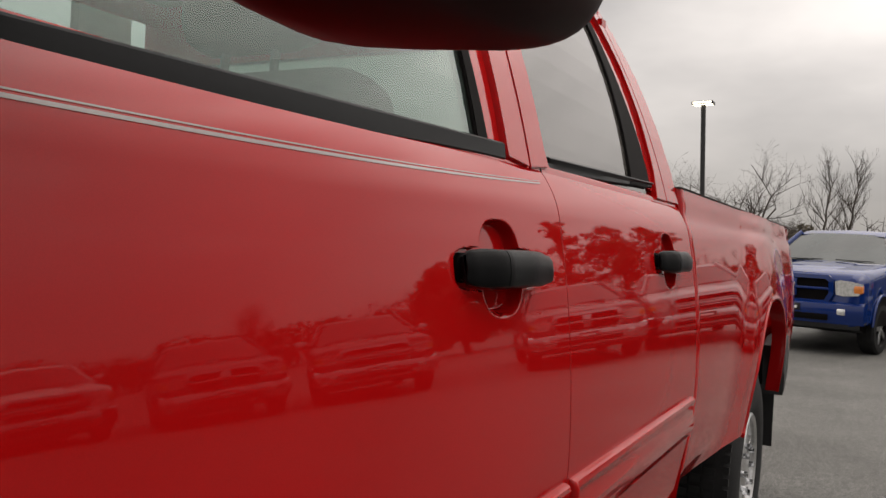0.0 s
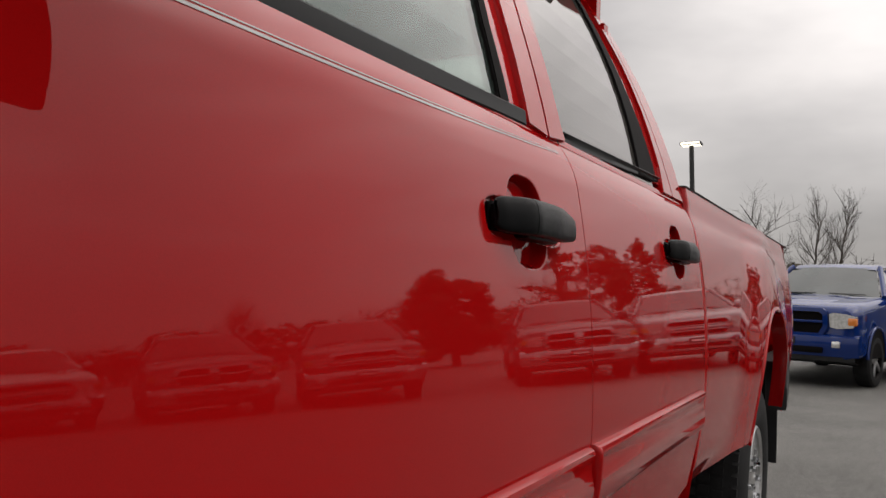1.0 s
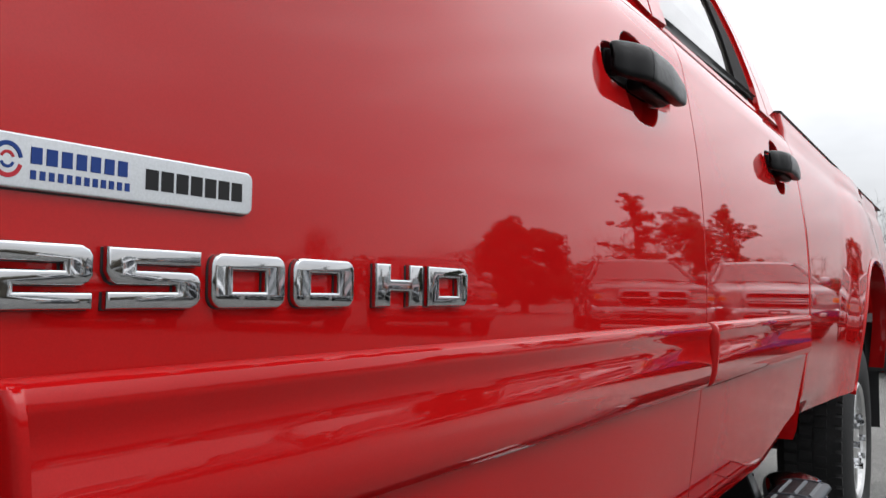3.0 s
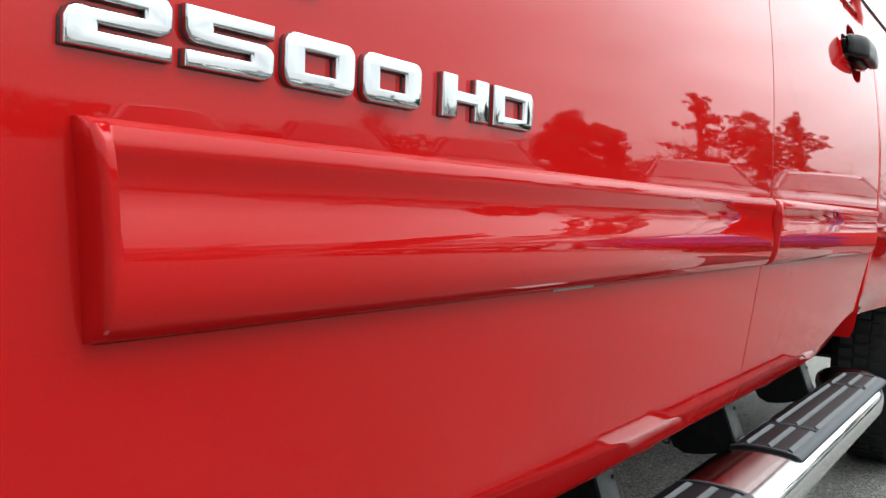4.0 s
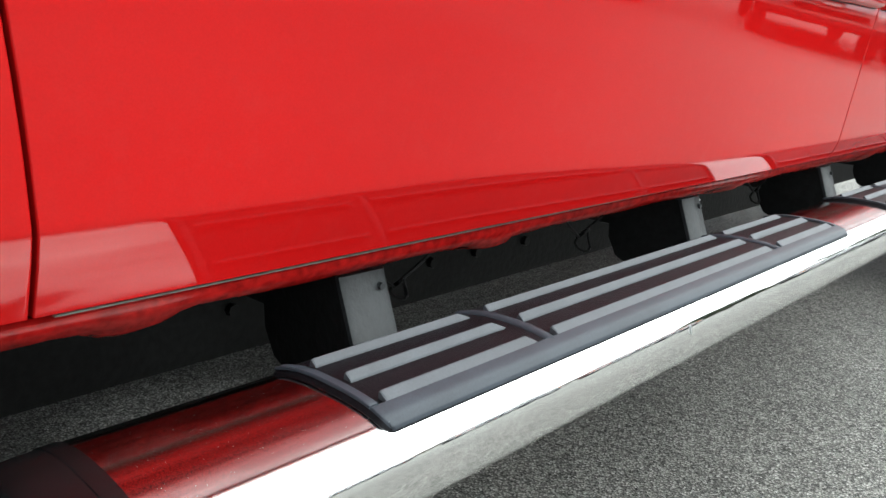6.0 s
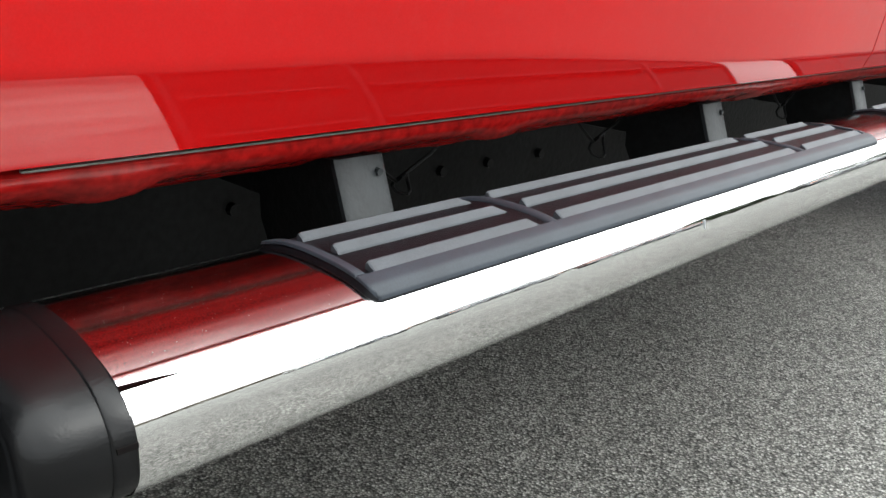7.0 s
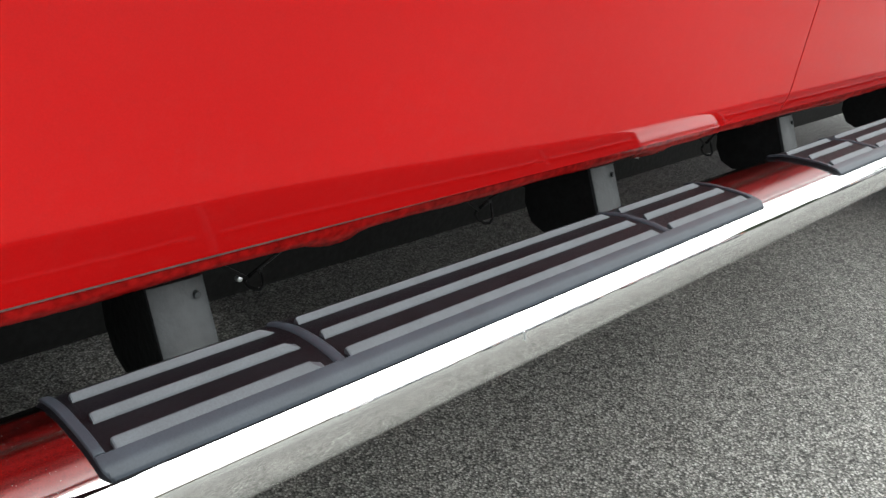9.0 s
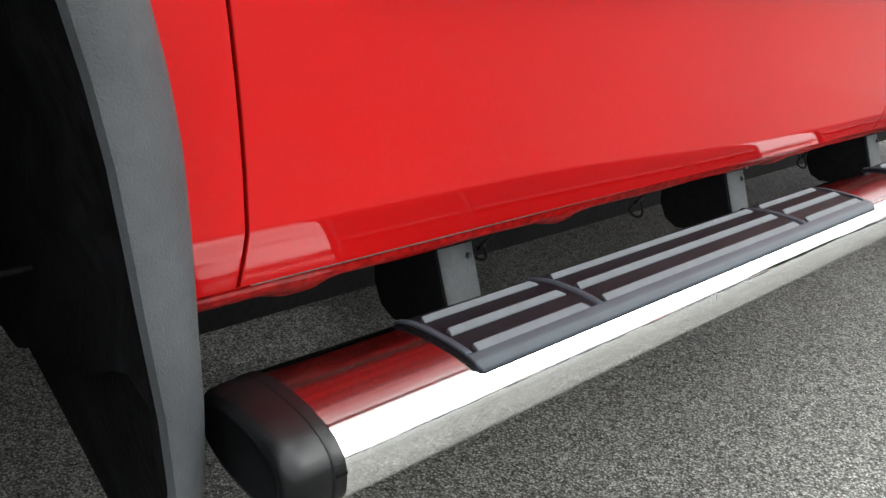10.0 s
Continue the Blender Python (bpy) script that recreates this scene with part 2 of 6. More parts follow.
def settle_dust(m, clean, dust_haze):
    """Road dust lies on the faces that look up: rougher there, in specks."""
    nt = m.node_tree
    p = nt.nodes["Principled BSDF"]
    link = nt.links.new
    geo = nt.nodes.new("ShaderNodeNewGeometry")
    split = nt.nodes.new("ShaderNodeSeparateXYZ")
    up = nt.nodes.new("ShaderNodeMapRange")
    up.interpolation_type = "SMOOTHSTEP"
    up.inputs["From Min"].default_value, up.inputs["From Max"].default_value = 0.84, 0.985
    grit = nt.nodes.new("ShaderNodeTexNoise")
    grit.inputs["Scale"].default_value, grit.inputs["Detail"].default_value = 1500, 5
    coord = nt.nodes.new("ShaderNodeTexCoord")
    specks = nt.nodes.new("ShaderNodeMapRange")
    specks.inputs["From Min"].default_value, specks.inputs["From Max"].default_value = 0.35, 0.75
    specks.inputs["To Min"].default_value, specks.inputs["To Max"].default_value = 0.5, 1.5
    amount = nt.nodes.new("ShaderNodeMath")
    amount.operation = "MULTIPLY"
    rough = nt.nodes.new("ShaderNodeMapRange")
    rough.inputs["To Min"].default_value, rough.inputs["To Max"].default_value = clean, dust_haze
    link(geo.outputs["Normal"], split.inputs["Vector"])
    link(split.outputs["Z"], up.inputs["Value"])
    link(coord.outputs["Object"], grit.inputs["Vector"])
    link(grit.outputs["Fac"], specks.inputs["Value"])
    link(up.outputs["Result"], amount.inputs[0])
    link(specks.outputs["Result"], amount.inputs[1])
    link(amount.outputs["Value"], rough.inputs["Value"])
    link(rough.outputs["Result"], p.inputs["Roughness"])
    # a film of grime, coloured darker than dust to dim the mirrored door
    film = nt.nodes.new("ShaderNodeMix")
    film.data_type = "RGBA"
    film.inputs["B"].default_value = (0.065, 0.062, 0.06, 1)
    less = nt.nodes.new("ShaderNodeMath")
    less.operation = "MULTIPLY"
    less.use_clamp = True
    less.inputs[1].default_value = 0.66
    # long streaks in its colour stand in for reflected lines of the body side
    along = nt.nodes.new("ShaderNodeMapping")
    along.inputs["Scale"].default_value = (230, 2.5, 60)
    streak = nt.nodes.new("ShaderNodeTexNoise")
    streak.inputs["Scale"].default_value, streak.inputs["Detail"].default_value = 1.0, 3
    streak_tone = nt.nodes.new("ShaderNodeMapRange")
    streak_tone.inputs["From Min"].default_value, streak_tone.inputs["From Max"].default_value = 0.32, 0.68
    streak_tone.inputs["To Min"].default_value, streak_tone.inputs["To Max"].default_value = 0.78, 1.20
    uneven = nt.nodes.new("ShaderNodeMath")
    uneven.operation = "MULTIPLY"
    link(coord.outputs["Object"], along.inputs["Vector"])
    link(along.outputs["Vector"], streak.inputs["Vector"])
    link(streak.outputs["Fac"], streak_tone.inputs["Value"])
    link(amount.outputs["Value"], uneven.inputs[0])
    link(streak_tone.outputs["Result"], uneven.inputs[1])
    link(uneven.outputs["Value"], less.inputs[0])
    link(less.outputs["Value"], film.inputs["Factor"])
    link(p.inputs["Base Color"].links[0].from_socket, film.inputs["A"])
    # scattered pale grit
    dots = nt.nodes.new("ShaderNodeTexVoronoi")
    dots.inputs["Scale"].default_value = 1050
    pick = nt.nodes.new("ShaderNodeMapRange")
    pick.inputs["From Min"].default_value, pick.inputs["From Max"].default_value = 0.22, 0.14
    few = nt.nodes.new("ShaderNodeSeparateXYZ")
    rare = nt.nodes.new("ShaderNodeMath")
    rare.operation = "GREATER_THAN"
    rare.inputs[1].default_value = 0.965
    both = nt.nodes.new("ShaderNodeMath")
    both.operation = "MULTIPLY"
    third = nt.nodes.new("ShaderNodeMath")
    third.operation = "MULTIPLY"
    third.use_clamp = True
    link(coord.outputs["Object"], dots.inputs["Vector"])
    link(dots.outputs["Distance"], pick.inputs["Value"])
    link(dots.outputs["Color"], few.inputs["Vector"])
    link(few.outputs["X"], rare.inputs[0])
    link(pick.outputs["Result"], both.inputs[0])
    link(rare.outputs["Value"], both.inputs[1])
    link(both.outputs["Value"], third.inputs[0])
    link(up.outputs["Result"], third.inputs[1])
    grain = nt.nodes.new("ShaderNodeMix")
    grain.data_type = "RGBA"
    grain.inputs["B"].default_value = (0.42, 0.40, 0.37, 1)
    link(third.outputs["Value"], grain.inputs["Factor"])
    link(film.outputs["Result"], grain.inputs["A"])
    link(grain.outputs["Result"], p.inputs["Base Color"])
    bare = nt.nodes.new("ShaderNodeMath")
    bare.operation = "SUBTRACT"
    bare.inputs[0].default_value = 1.0
    link(third.outputs["Value"], bare.inputs[1])
    link(bare.outputs["Value"], p.inputs["Metallic"])


settle_dust(STEP_CHROME, 0.02, 0.15)


def glass(name, tint, alpha_rough=0.0, solid=0.0):
    m = bpy.data.materials.new(name)
    m.use_nodes = True
    nt = m.node_tree
    p = nt.nodes["Principled BSDF"]
    p.inputs["Base Color"].default_value = (*tint, 1)
    p.inputs["Roughness"].default_value = alpha_rough
    p.inputs["Transmission Weight"].default_value = 1.0 - solid
    p.inputs["IOR"].default_value = 1.45
    MATS[name] = m
    return m




def clear_glass(name, tint, haze):
    """A tinted pane: seen straight through, with a mirror on it that grows towards grazing, and a pale haze painted in
    for reflected sky.
    """
    m = bpy.data.materials.new(name)
    m.use_nodes = True
    nt = m.node_tree
    nt.nodes.clear()
    link = nt.links.new
    out = nt.nodes.new("ShaderNodeOutputMaterial")
    clear = nt.nodes.new("ShaderNodeBsdfTransparent")
    clear.inputs["Color"].default_value = (*tint, 1)
    dust_haze = nt.nodes.new("ShaderNodeBsdfDiffuse")
    dust_haze.inputs["Color"].default_value = (0.17, 0.23, 0.205, 1)
    shine = nt.nodes.new("ShaderNodeBsdfGlossy")
    shine.inputs["Roughness"].default_value = 0.01
    tilt = nt.nodes.new("ShaderNodeLayerWeight")
    power = nt.nodes.new("ShaderNodeMath")
    power.operation = "POWER"
    power.inputs[1].default_value = 4.2
    fres = nt.nodes.new("ShaderNodeMapRange")
    fres.inputs["To Min"].default_value, fres.inputs["To Max"].default_value = 0.035, 1.0
    a = nt.nodes.new("ShaderNodeMixShader")
    a.inputs["Fac"].default_value = haze
    b = nt.nodes.new("ShaderNodeMixShader")
    link(clear.outputs["BSDF"], a.inputs[1])
    link(dust_haze.outputs["BSDF"], a.inputs[2])
    tilt.inputs["Blend"].default_value = 0.5
    link(tilt.outputs["Facing"], power.inputs[0])
    link(power.outputs["Value"], fres.inputs["Value"])
    link(fres.outputs["Result"], b.inputs["Fac"])
    link(a.outputs["Shader"], b.inputs[1])
    link(shine.outputs["BSDF"], b.inputs[2])
    link(b.outputs["Shader"], out.inputs["Surface"])
    MATS[name] = m
    return m


GLASS = clear_glass("green_glass", (0.73, 0.83, 0.79), 0.14)
TINTED = clear_glass("tinted_glass", (0.60, 0.68, 0.64), 0.10)
PRIVACY = glass("privacy_glass", (0.075, 0.07, 0.064), solid=1.0)


def asphalt():
    m = bpy.data.materials.new("asphalt")
    m.use_nodes = True
    nt = m.node_tree
    p = nt.nodes["Principled BSDF"]
    link = nt.links.new
    coord = nt.nodes.new("ShaderNodeTexCoord")
    stone = nt.nodes.new("ShaderNodeTexVoronoi")
    stone.inputs["Scale"].default_value = 275
    coarse = nt.nodes.new("ShaderNodeTexVoronoi")
    coarse.inputs["Scale"].default_value = 75
    wide = nt.nodes.new("ShaderNodeTexNoise")
    wide.inputs["Scale"].default_value, wide.inputs["Detail"].default_value = 0.9, 7
    wide.inputs["Roughness"].default_value = 0.6
    for n in (stone, coarse, wide):
        link(coord.outputs["Object"], n.inputs["Vector"])
    ramp = nt.nodes.new("ShaderNodeValToRGB")
    e = ramp.color_ramp.elements
    e[0].position, e[0].color = 0.12, (0.017, 0.0165, 0.016, 1)
    e[1].position, e[1].color = 0.95, (0.54, 0.535, 0.505, 1)
    e.new(0.42).color = (0.122, 0.121, 0.112, 1)
    e.new(0.70).color = (0.315, 0.312, 0.290, 1)
    big = nt.nodes.new("ShaderNodeValToRGB")
    g = big.color_ramp.elements
    g[0].position, g[0].color = 0.1, (0.040, 0.038, 0.035, 1)
    g[1].position, g[1].color = 0.95, (0.20, 0.195, 0.178, 1)
    blend = nt.nodes.new("ShaderNodeMix")
    blend.data_type = "RGBA"
    blend.inputs["Factor"].default_value = 0.40
    link(stone.outputs["Color"], ramp.inputs["Fac"])
    link(coarse.outputs["Color"], big.inputs["Fac"])
    link(ramp.outputs["Color"], blend.inputs["A"])
    link(big.outputs["Color"], blend.inputs["B"])
    stain = nt.nodes.new("ShaderNodeMapRange")
    stain.inputs["From Min"].default_value, stain.inputs["From Max"].default_value = 0.3, 0.7
    stain.inputs["To Min"].default_value, stain.inputs["To Max"].default_value = 0.8, 1.2
    link(wide.outputs["Fac"], stain.inputs["Value"])
    scale = nt.nodes.new("ShaderNodeVectorMath")
    scale.operation = "SCALE"
    pits = nt.nodes.new("ShaderNodeMapRange")
    pits.inputs["From Min"].default_value, pits.inputs["From Max"].default_value = 0.30, 0.75
    pits.inputs["To Min"].default_value, pits.inputs["To Max"].default_value = 1.2, 0.36
    link(stone.outputs["Distance"], pits.inputs["Value"])
    pitted = nt.nodes.new("ShaderNodeVectorMath")
    pitted.operation = "SCALE"
    link(blend.outputs["Result"], pitted.inputs[0])
    link(pits.outputs["Result"], pitted.inputs["Scale"])
    link(pitted.outputs["Vector"], scale.inputs[0])
    # a ragged glint of light under the truck, painted into the colour
    spot = nt.nodes.new("ShaderNodeMapping")
    spot.inputs["Location"].default_value = (0.98 / 0.13, -1.24 / 0.19, 0)
    spot.inputs["Scale"].default_value = (1 / 0.13, 1 / 0.19, 1)
    far = nt.nodes.new("ShaderNodeVectorMath")
    far.operation = "LENGTH"
    ragged = nt.nodes.new("ShaderNodeTexNoise")
    ragged.inputs["Scale"].default_value, ragged.inputs["Detail"].default_value = 32, 4
    drift = nt.nodes.new("ShaderNodeMath")
    drift.operation = "ADD"
    pale = nt.nodes.new("ShaderNodeMapRange")
    pale.inputs["From Min"].default_value, pale.inputs["From Max"].default_value = 1.15, 1.75
    pale.inputs["To Min"].default_value, pale.inputs["To Max"].default_value = 2.3, 1.0
    glint_tone = nt.nodes.new("ShaderNodeMath")
    glint_tone.operation = "MULTIPLY"
    link(coord.outputs["Object"], spot.inputs["Vector"])
    link(coord.outputs["Object"], ragged.inputs["Vector"])
    link(spot.outputs["Vector"], far.inputs[0])
    link(far.outputs["Value"], drift.inputs[0])
    link(ragged.outputs["Fac"], drift.inputs[1])
    link(drift.outputs["Value"], pale.inputs["Value"])
    link(stain.outputs["Result"], glint_tone.inputs[0])
    link(pale.outputs["Result"], glint_tone.inputs[1])
    link(glint_tone.outputs["Value"], scale.inputs["Scale"])
    link(scale.outputs["Vector"], p.inputs["Base Color"])
    p.inputs["Roughness"].default_value = 0.7
    p.inputs["Specular IOR Level"].default_value = 0.2
    bp = nt.nodes.new("ShaderNodeBump")
    bp.inputs["Strength"].default_value, bp.inputs["Distance"].default_value = 0.8, 0.003
    link(stone.outputs["Distance"], bp.inputs["Height"])
    link(bp.outputs["Normal"], p.inputs["Normal"])
    return m


ASPHALT = asphalt()


# ---- mesh helpers ----
def part(name, bm, material, parent=None, label="", smooth=True):
    """Links a bmesh as one mesh object under a thing or a part."""
    me = bpy.data.meshes.new(name)
    bm.normal_update()
    bm.to_mesh(me)
    bm.free()
    if smooth:
        me.shade_smooth()
        me.set_sharp_from_angle(angle=radians(34))
    me.materials.append(material)
    ob = new(name, me)
    ob.parent = parent
    return tagged(ob, label) if label else ob


def thing(name, label, category, at=(0, 0, 0), group="", kind=""):
    ob = new(name)
    ob.empty_display_size = 0.2
    ob.location = at
    return tagged(ob, label, category, group, kind)


def sheet(fn, us, vs, flip=False):
    """A grid of fn(u, v) points."""
    bm = bmesh.new()
    g = [[bm.verts.new(fn(u, v)) for v in vs] for u in us]
    for i in range(len(us) - 1):
        for j in range(len(vs) - 1):
            q = (g[i][j], g[i + 1][j], g[i + 1][j + 1], g[i][j + 1])
            try:
                bm.faces.new(q[::-1] if flip else q)
            except ValueError:
                pass
    return bm


def loft(rings, caps=True, closed=True):
    """Skins a list of rings that have equally many points."""
    bm = bmesh.new()
    vs = [[bm.verts.new(p) for p in r] for r in rings]
    n = len(vs[0])
    for a, b in zip(vs, vs[1:]):
        for k in range(n if closed else n - 1):
            bm.faces.new((a[k], a[(k + 1) % n], b[(k + 1) % n], b[k]))
    if caps:
        bm.faces.new(vs[0][::-1])
        bm.faces.new(vs[-1])
    bmesh.ops.recalc_face_normals(bm, faces=bm.faces)
    return bm


def box(x0, x1, y0, y1, z0, z1, bevel=0.0, seg=2, bm=None):
    b = bmesh.new()
    bmesh.ops.create_cube(b, size=1)
    for v in b.verts:
        v.co = ((x0 + x1) / 2 + v.co.x * (x1 - x0), (y0 + y1) / 2 + v.co.y * (y1 - y0), (z0 + z1) / 2 + v.co.z * (z1 - z0))
    if bevel:
        bmesh.ops.bevel(b, geom=list(b.edges), offset=bevel, segments=seg, affect="EDGES", profile=0.5)
    if bm is None:
        return b
    me = bpy.data.meshes.new("tmp")
    b.to_mesh(me)
    b.free()
    bm.from_mesh(me)
    bpy.data.meshes.remove(me)
    return bm


def merge(*bms):
    out = bms[0]
    for b in bms[1:]:
        me = bpy.data.meshes.new("tmp")
        b.to_mesh(me)
        b.free()
        out.from_mesh(me)
        bpy.data.meshes.remove(me)
    return out


def plate_yz(points, fx, thick, bevel=0.0):
    """A polygon in (y, z) laid on the curve x = fx(z), thickened inwards."""
    bm = bmesh.new()
    f = bm.faces.new([bm.verts.new((0, y, z)) for y, z in points])
    f.normal_update()
    if f.normal.x < 0:
        f.normal_flip()
    lo, hi = min(p[1] for p in points), max(p[1] for p in points)
    for k in range(1, int((hi - lo) / 0.05) + 1):
        bmesh.ops.bisect_plane(bm, geom=list(bm.verts) + list(bm.edges) + list(bm.faces), plane_co=(0, 0, lo + 0.05 * k - 0.003), plane_no=(0, 0, 1))
    back = list(bm.verts)
    bmesh.ops.extrude_face_region(bm, geom=list(bm.faces))
    for v in bm.verts:
        v.co.x = fx(v.co.z)
    for v in back:
        v.co.x -= thick
    bmesh.ops.recalc_face_normals(bm, faces=bm.faces)
    if bevel:
        edges = [e for e in bm.edges if len(e.link_faces) == 2 and e.calc_face_angle(0) > 0.7]
        bmesh.ops.bevel(bm, geom=edges, offset=bevel, segments=2, affect="EDGES")
    return bm


def tube(points, radius, sides=8, closed=False):
    """A round rod along points."""
    pts = [Vector(p) for p in points]
    rings = []
    for i, p in enumerate(pts):
        d = (pts[min(i + 1, len(pts) - 1)] - pts[max(i - 1, 0)]).normalized()
        a = d.orthogonal().normalized() if i == 0 else (rings_a - d * rings_a.dot(d)).normalized()
        rings_a = a
        b = d.cross(a)
        r = radius[i] if isinstance(radius, (list, tuple)) else radius
        rings.append([p + r * (math.cos(t) * a + math.sin(t) * b) for t in (2 * math.pi * k / sides for k in range(sides))])
    return loft(rings)


def lathe_x(profile, segs, cx, cy, cz):
    """Turns (x, radius) round an axle along x."""
    return sheet(lambda u, v: (cx + v[0], cy + v[1] * math.cos(u), cz + v[1] * math.sin(u)),
                 [2 * math.pi * k / segs for k in range(segs + 1)], profile)


def rounded(y0, y1, z0, z1, r, n=4):
    out = []
    for cy, cz, a0 in ((y1 - r, z1 - r, 0), (y0 + r, z1 - r, 90), (y0 + r, z0 + r, 180), (y1 - r, z0 + r, 270)):
        out += [(cy + r * math.cos(radians(a0 + 90 * k / n)), cz + r * math.sin(radians(a0 + 90 * k / n))) for k in range(n + 1)]
    return out


def smooth01(t):
    t = min(1.0, max(0.0, t))
    return t * t * (3 - 2 * t)


def span(a, b, n):
    return [a + (b - a) * k / n for k in range(n + 1)]


# ---- ground ----
def ground_z(y):
    """Level under the red truck, falling gently towards the far row of the lot."""
    return -0.25 * smooth01((y - 5.0) / 9.5)


ys = [-600, -200, -60, -20, -5, 0, 2, 4, 5] + span(5.5, 14.5, 18) + [18, 30, 60, 200, 600]
xs = [-600, -200, -60, -20, -6, -2, 0, 2, 6, 20, 60, 200, 600]
ground = part("ground", sheet(lambda x, y: (x, y, ground_z(y)), xs, ys), ASPHALT)
tagged(ground, "weathered grey asphalt of a car lot with pale aggregate", "ground", kind="structure")

# ---- the red truck ----
truck = thing("pickup_truck", "red crew cab pickup with chrome running board and silver pinstripe", "pickup truck")
Y_FRONT, Y_SEAM, Y_REAR, Y_BED = 0.672, 1.700, 2.535, 2.560
Z_SILL, Z_BELT = 0.576, 1.272


def side_x(z):
    """The body side: gently barrelled, leaning in below the moulding and rounded in at the belt."""
    x = 0.012 - (0.315 if z > 0.89 else 0.50) * (max(z, 0.775) - 0.89) ** 2
    return x - 0.125 * max(0.0, 0.775 - z) - 4.2 * max(0.0, z - 1.215) ** 2


def crease_z(y):
    """Where the door rolls under: a soft line that sinks towards the rear."""
    return 0.6175 - 0.019 * smooth01((y - 0.90) / 0.50)


def roll(y, z):
    """How far the sill is rolled in, with a rounded start."""
    d = crease_z(y) - z
    return 0.0 if d < -0.003 else 0.24 * (d + 0.003) ** 2 / 0.012 if d < 0.003 else 0.24 * d


def up_x(z):
    return -0.054 - 0.30 * (z - 1.30) - 0.35 * max(0.0, z - 1.30) ** 2


HANDLES = ((1.497, 1.147), (2.317, 1.156))   # middle of each hand cup


def scoop(y, z):
    """Depth of the hand cup and of the long recess behind a pull handle, with crisp edges."""
    d = 0.0
    for hy, hz in HANDLES:
        if abs(y - hy) < 0.18 and abs(z - hz) < 0.08:
            r1 = (abs((y - hy + 0.006) / 0.056) ** 2.8 + abs((z - hz) / 0.054) ** 2.4) ** 0.38
            r2 = (abs((y - hy + 0.009) / 0.112) ** 5 + abs((z - hz + 0.001) / 0.0235) ** 4) ** 0.22
            d = max(d, 0.017 * smooth01((1.03 - r1) / 0.13), 0.011 * smooth01((1.03 - r2) / 0.10))
    return d


def fine_list(a, b, step, dense):
    """Samples from a to b, finer inside the dense stretches."""
    out, v = [], a
    while v < b - 1e-6:
        out.append(v)
        inside = next((s for lo, hi, s in dense if lo - 1e-9 <= v < hi), None)
        ahead = [lo - v for lo, hi, s in dense if lo > v + 1e-9]
        v += inside or min([step] + ahead)
    return out + [b]


def sweep(y):
    """The sill rises towards the rear wheel."""
    return 0.045 * smooth01((y - 2.15) / 0.38)


def front_edge(z):
    """Leading edge of the front door: it swings back towards the sill."""
    return 0.679 - 0.017 * max(0.0, (min(z, 0.86) - 0.60) / 0.155) ** 1.5


def door_skin(y0, y1):
    zs = fine_list(Z_SILL, Z_BELT + 0.006, 0.02, [(Z_SILL, 0.594, 0.004), (0.595, 0.6225, 0.0012), (1.088, 1.216, 0.0014), (1.222, 1.3, 0.006)])
    ys_ = [y0, y0 + 0.0002, y0 + 0.0004, y0 + 0.0008, y0 + 0.0011] + fine_list(y0 + 0.015, y1 - 0.015, 0.03, [(hy - 0.126, hy + 0.110, 0.0015) for hy, _ in HANDLES]) \
        + [y1 - 0.0011, y1 - 0.0008, y1 - 0.0004, y1 - 0.0002, y1]

    def at(y, z):
        edge = min(y - y0, y1 - y)
        if y0 == Y_FRONT:
            y += (front_edge(z) - Y_FRONT) * max(0.0, 1 - (y - y0) / 0.06)
        x = side_x(z) - scoop(y, z) - roll(y, z)
        if edge < 0.0008:
            x -= 0.0010 * (1 - edge / 0.0008) ** 2
        return (x, y, z + sweep(y) * max(0.0, 1 - (z - Z_SILL) / 0.20))
    return ys_, zs, at


def belt_z(y):
    """Lower edge of the window seal: rising towards the back of the front door, level along the rear one."""
    return 1.263 + 0.018 * smooth01((y - 1.0) / 0.60) if y < Y_SEAM else 1.285 + 0.022 * ((y - 1.735) / 0.58) ** 1.6


def door(name, y0, y1, label):
    ys_, zs, at = door_skin(y0, y1)
    bm = sheet(at, ys_, zs, flip=False)
    lip = sheet(lambda y, k: (side_x(Z_SILL) - roll(y, Z_SILL) - 0.03 * k, y, Z_SILL + sweep(y) - 0.003 * k * (2 - k)), span(y0, y1, 30), [0, 0.3, 1], flip=True)
    lead = front_edge if y0 == Y_FRONT else lambda z: y0
    ends = merge(sheet(lambda k, z: (side_x(z) - roll(y0, z) - 0.0009 - 0.04 * k, lead(z), z), [0, 1], zs), sheet(lambda k, z: (side_x(z) - roll(y1, z) - 0.0009 - 0.04 * k, y1, z), [0, 1], zs, flip=True))
    return part(name, merge(bm, lip, ends), RED, truck, label)


def beam(y0, y1, profile, ends=0.004):
    """A strip along y whose section is profile points (x, z), with rounded ends."""
    cx = sum(p[0] for p in profile) / len(profile)
    cz = sum(p[1] for p in profile) / len(profile)
    rings = []
    for y, s in ((y0, 0.90), (y0 + ends * 0.3, 0.97), (y0 + ends, 1.0), (y1 - ends, 1.0), (y1 - ends * 0.3, 0.97), (y1, 0.90)):
        rings.append([(cx + (x - cx) * s, y, cz + (z - cz) * s) for x, z in profile])
    return loft(rings)


front_door = door("front_door", Y_FRONT, Y_SEAM - 0.0010, "red front door with pull handle, moulding and badges")
rear_door = door("rear_door", Y_SEAM + 0.0010, Y_REAR, "red rear door with dark tinted window")

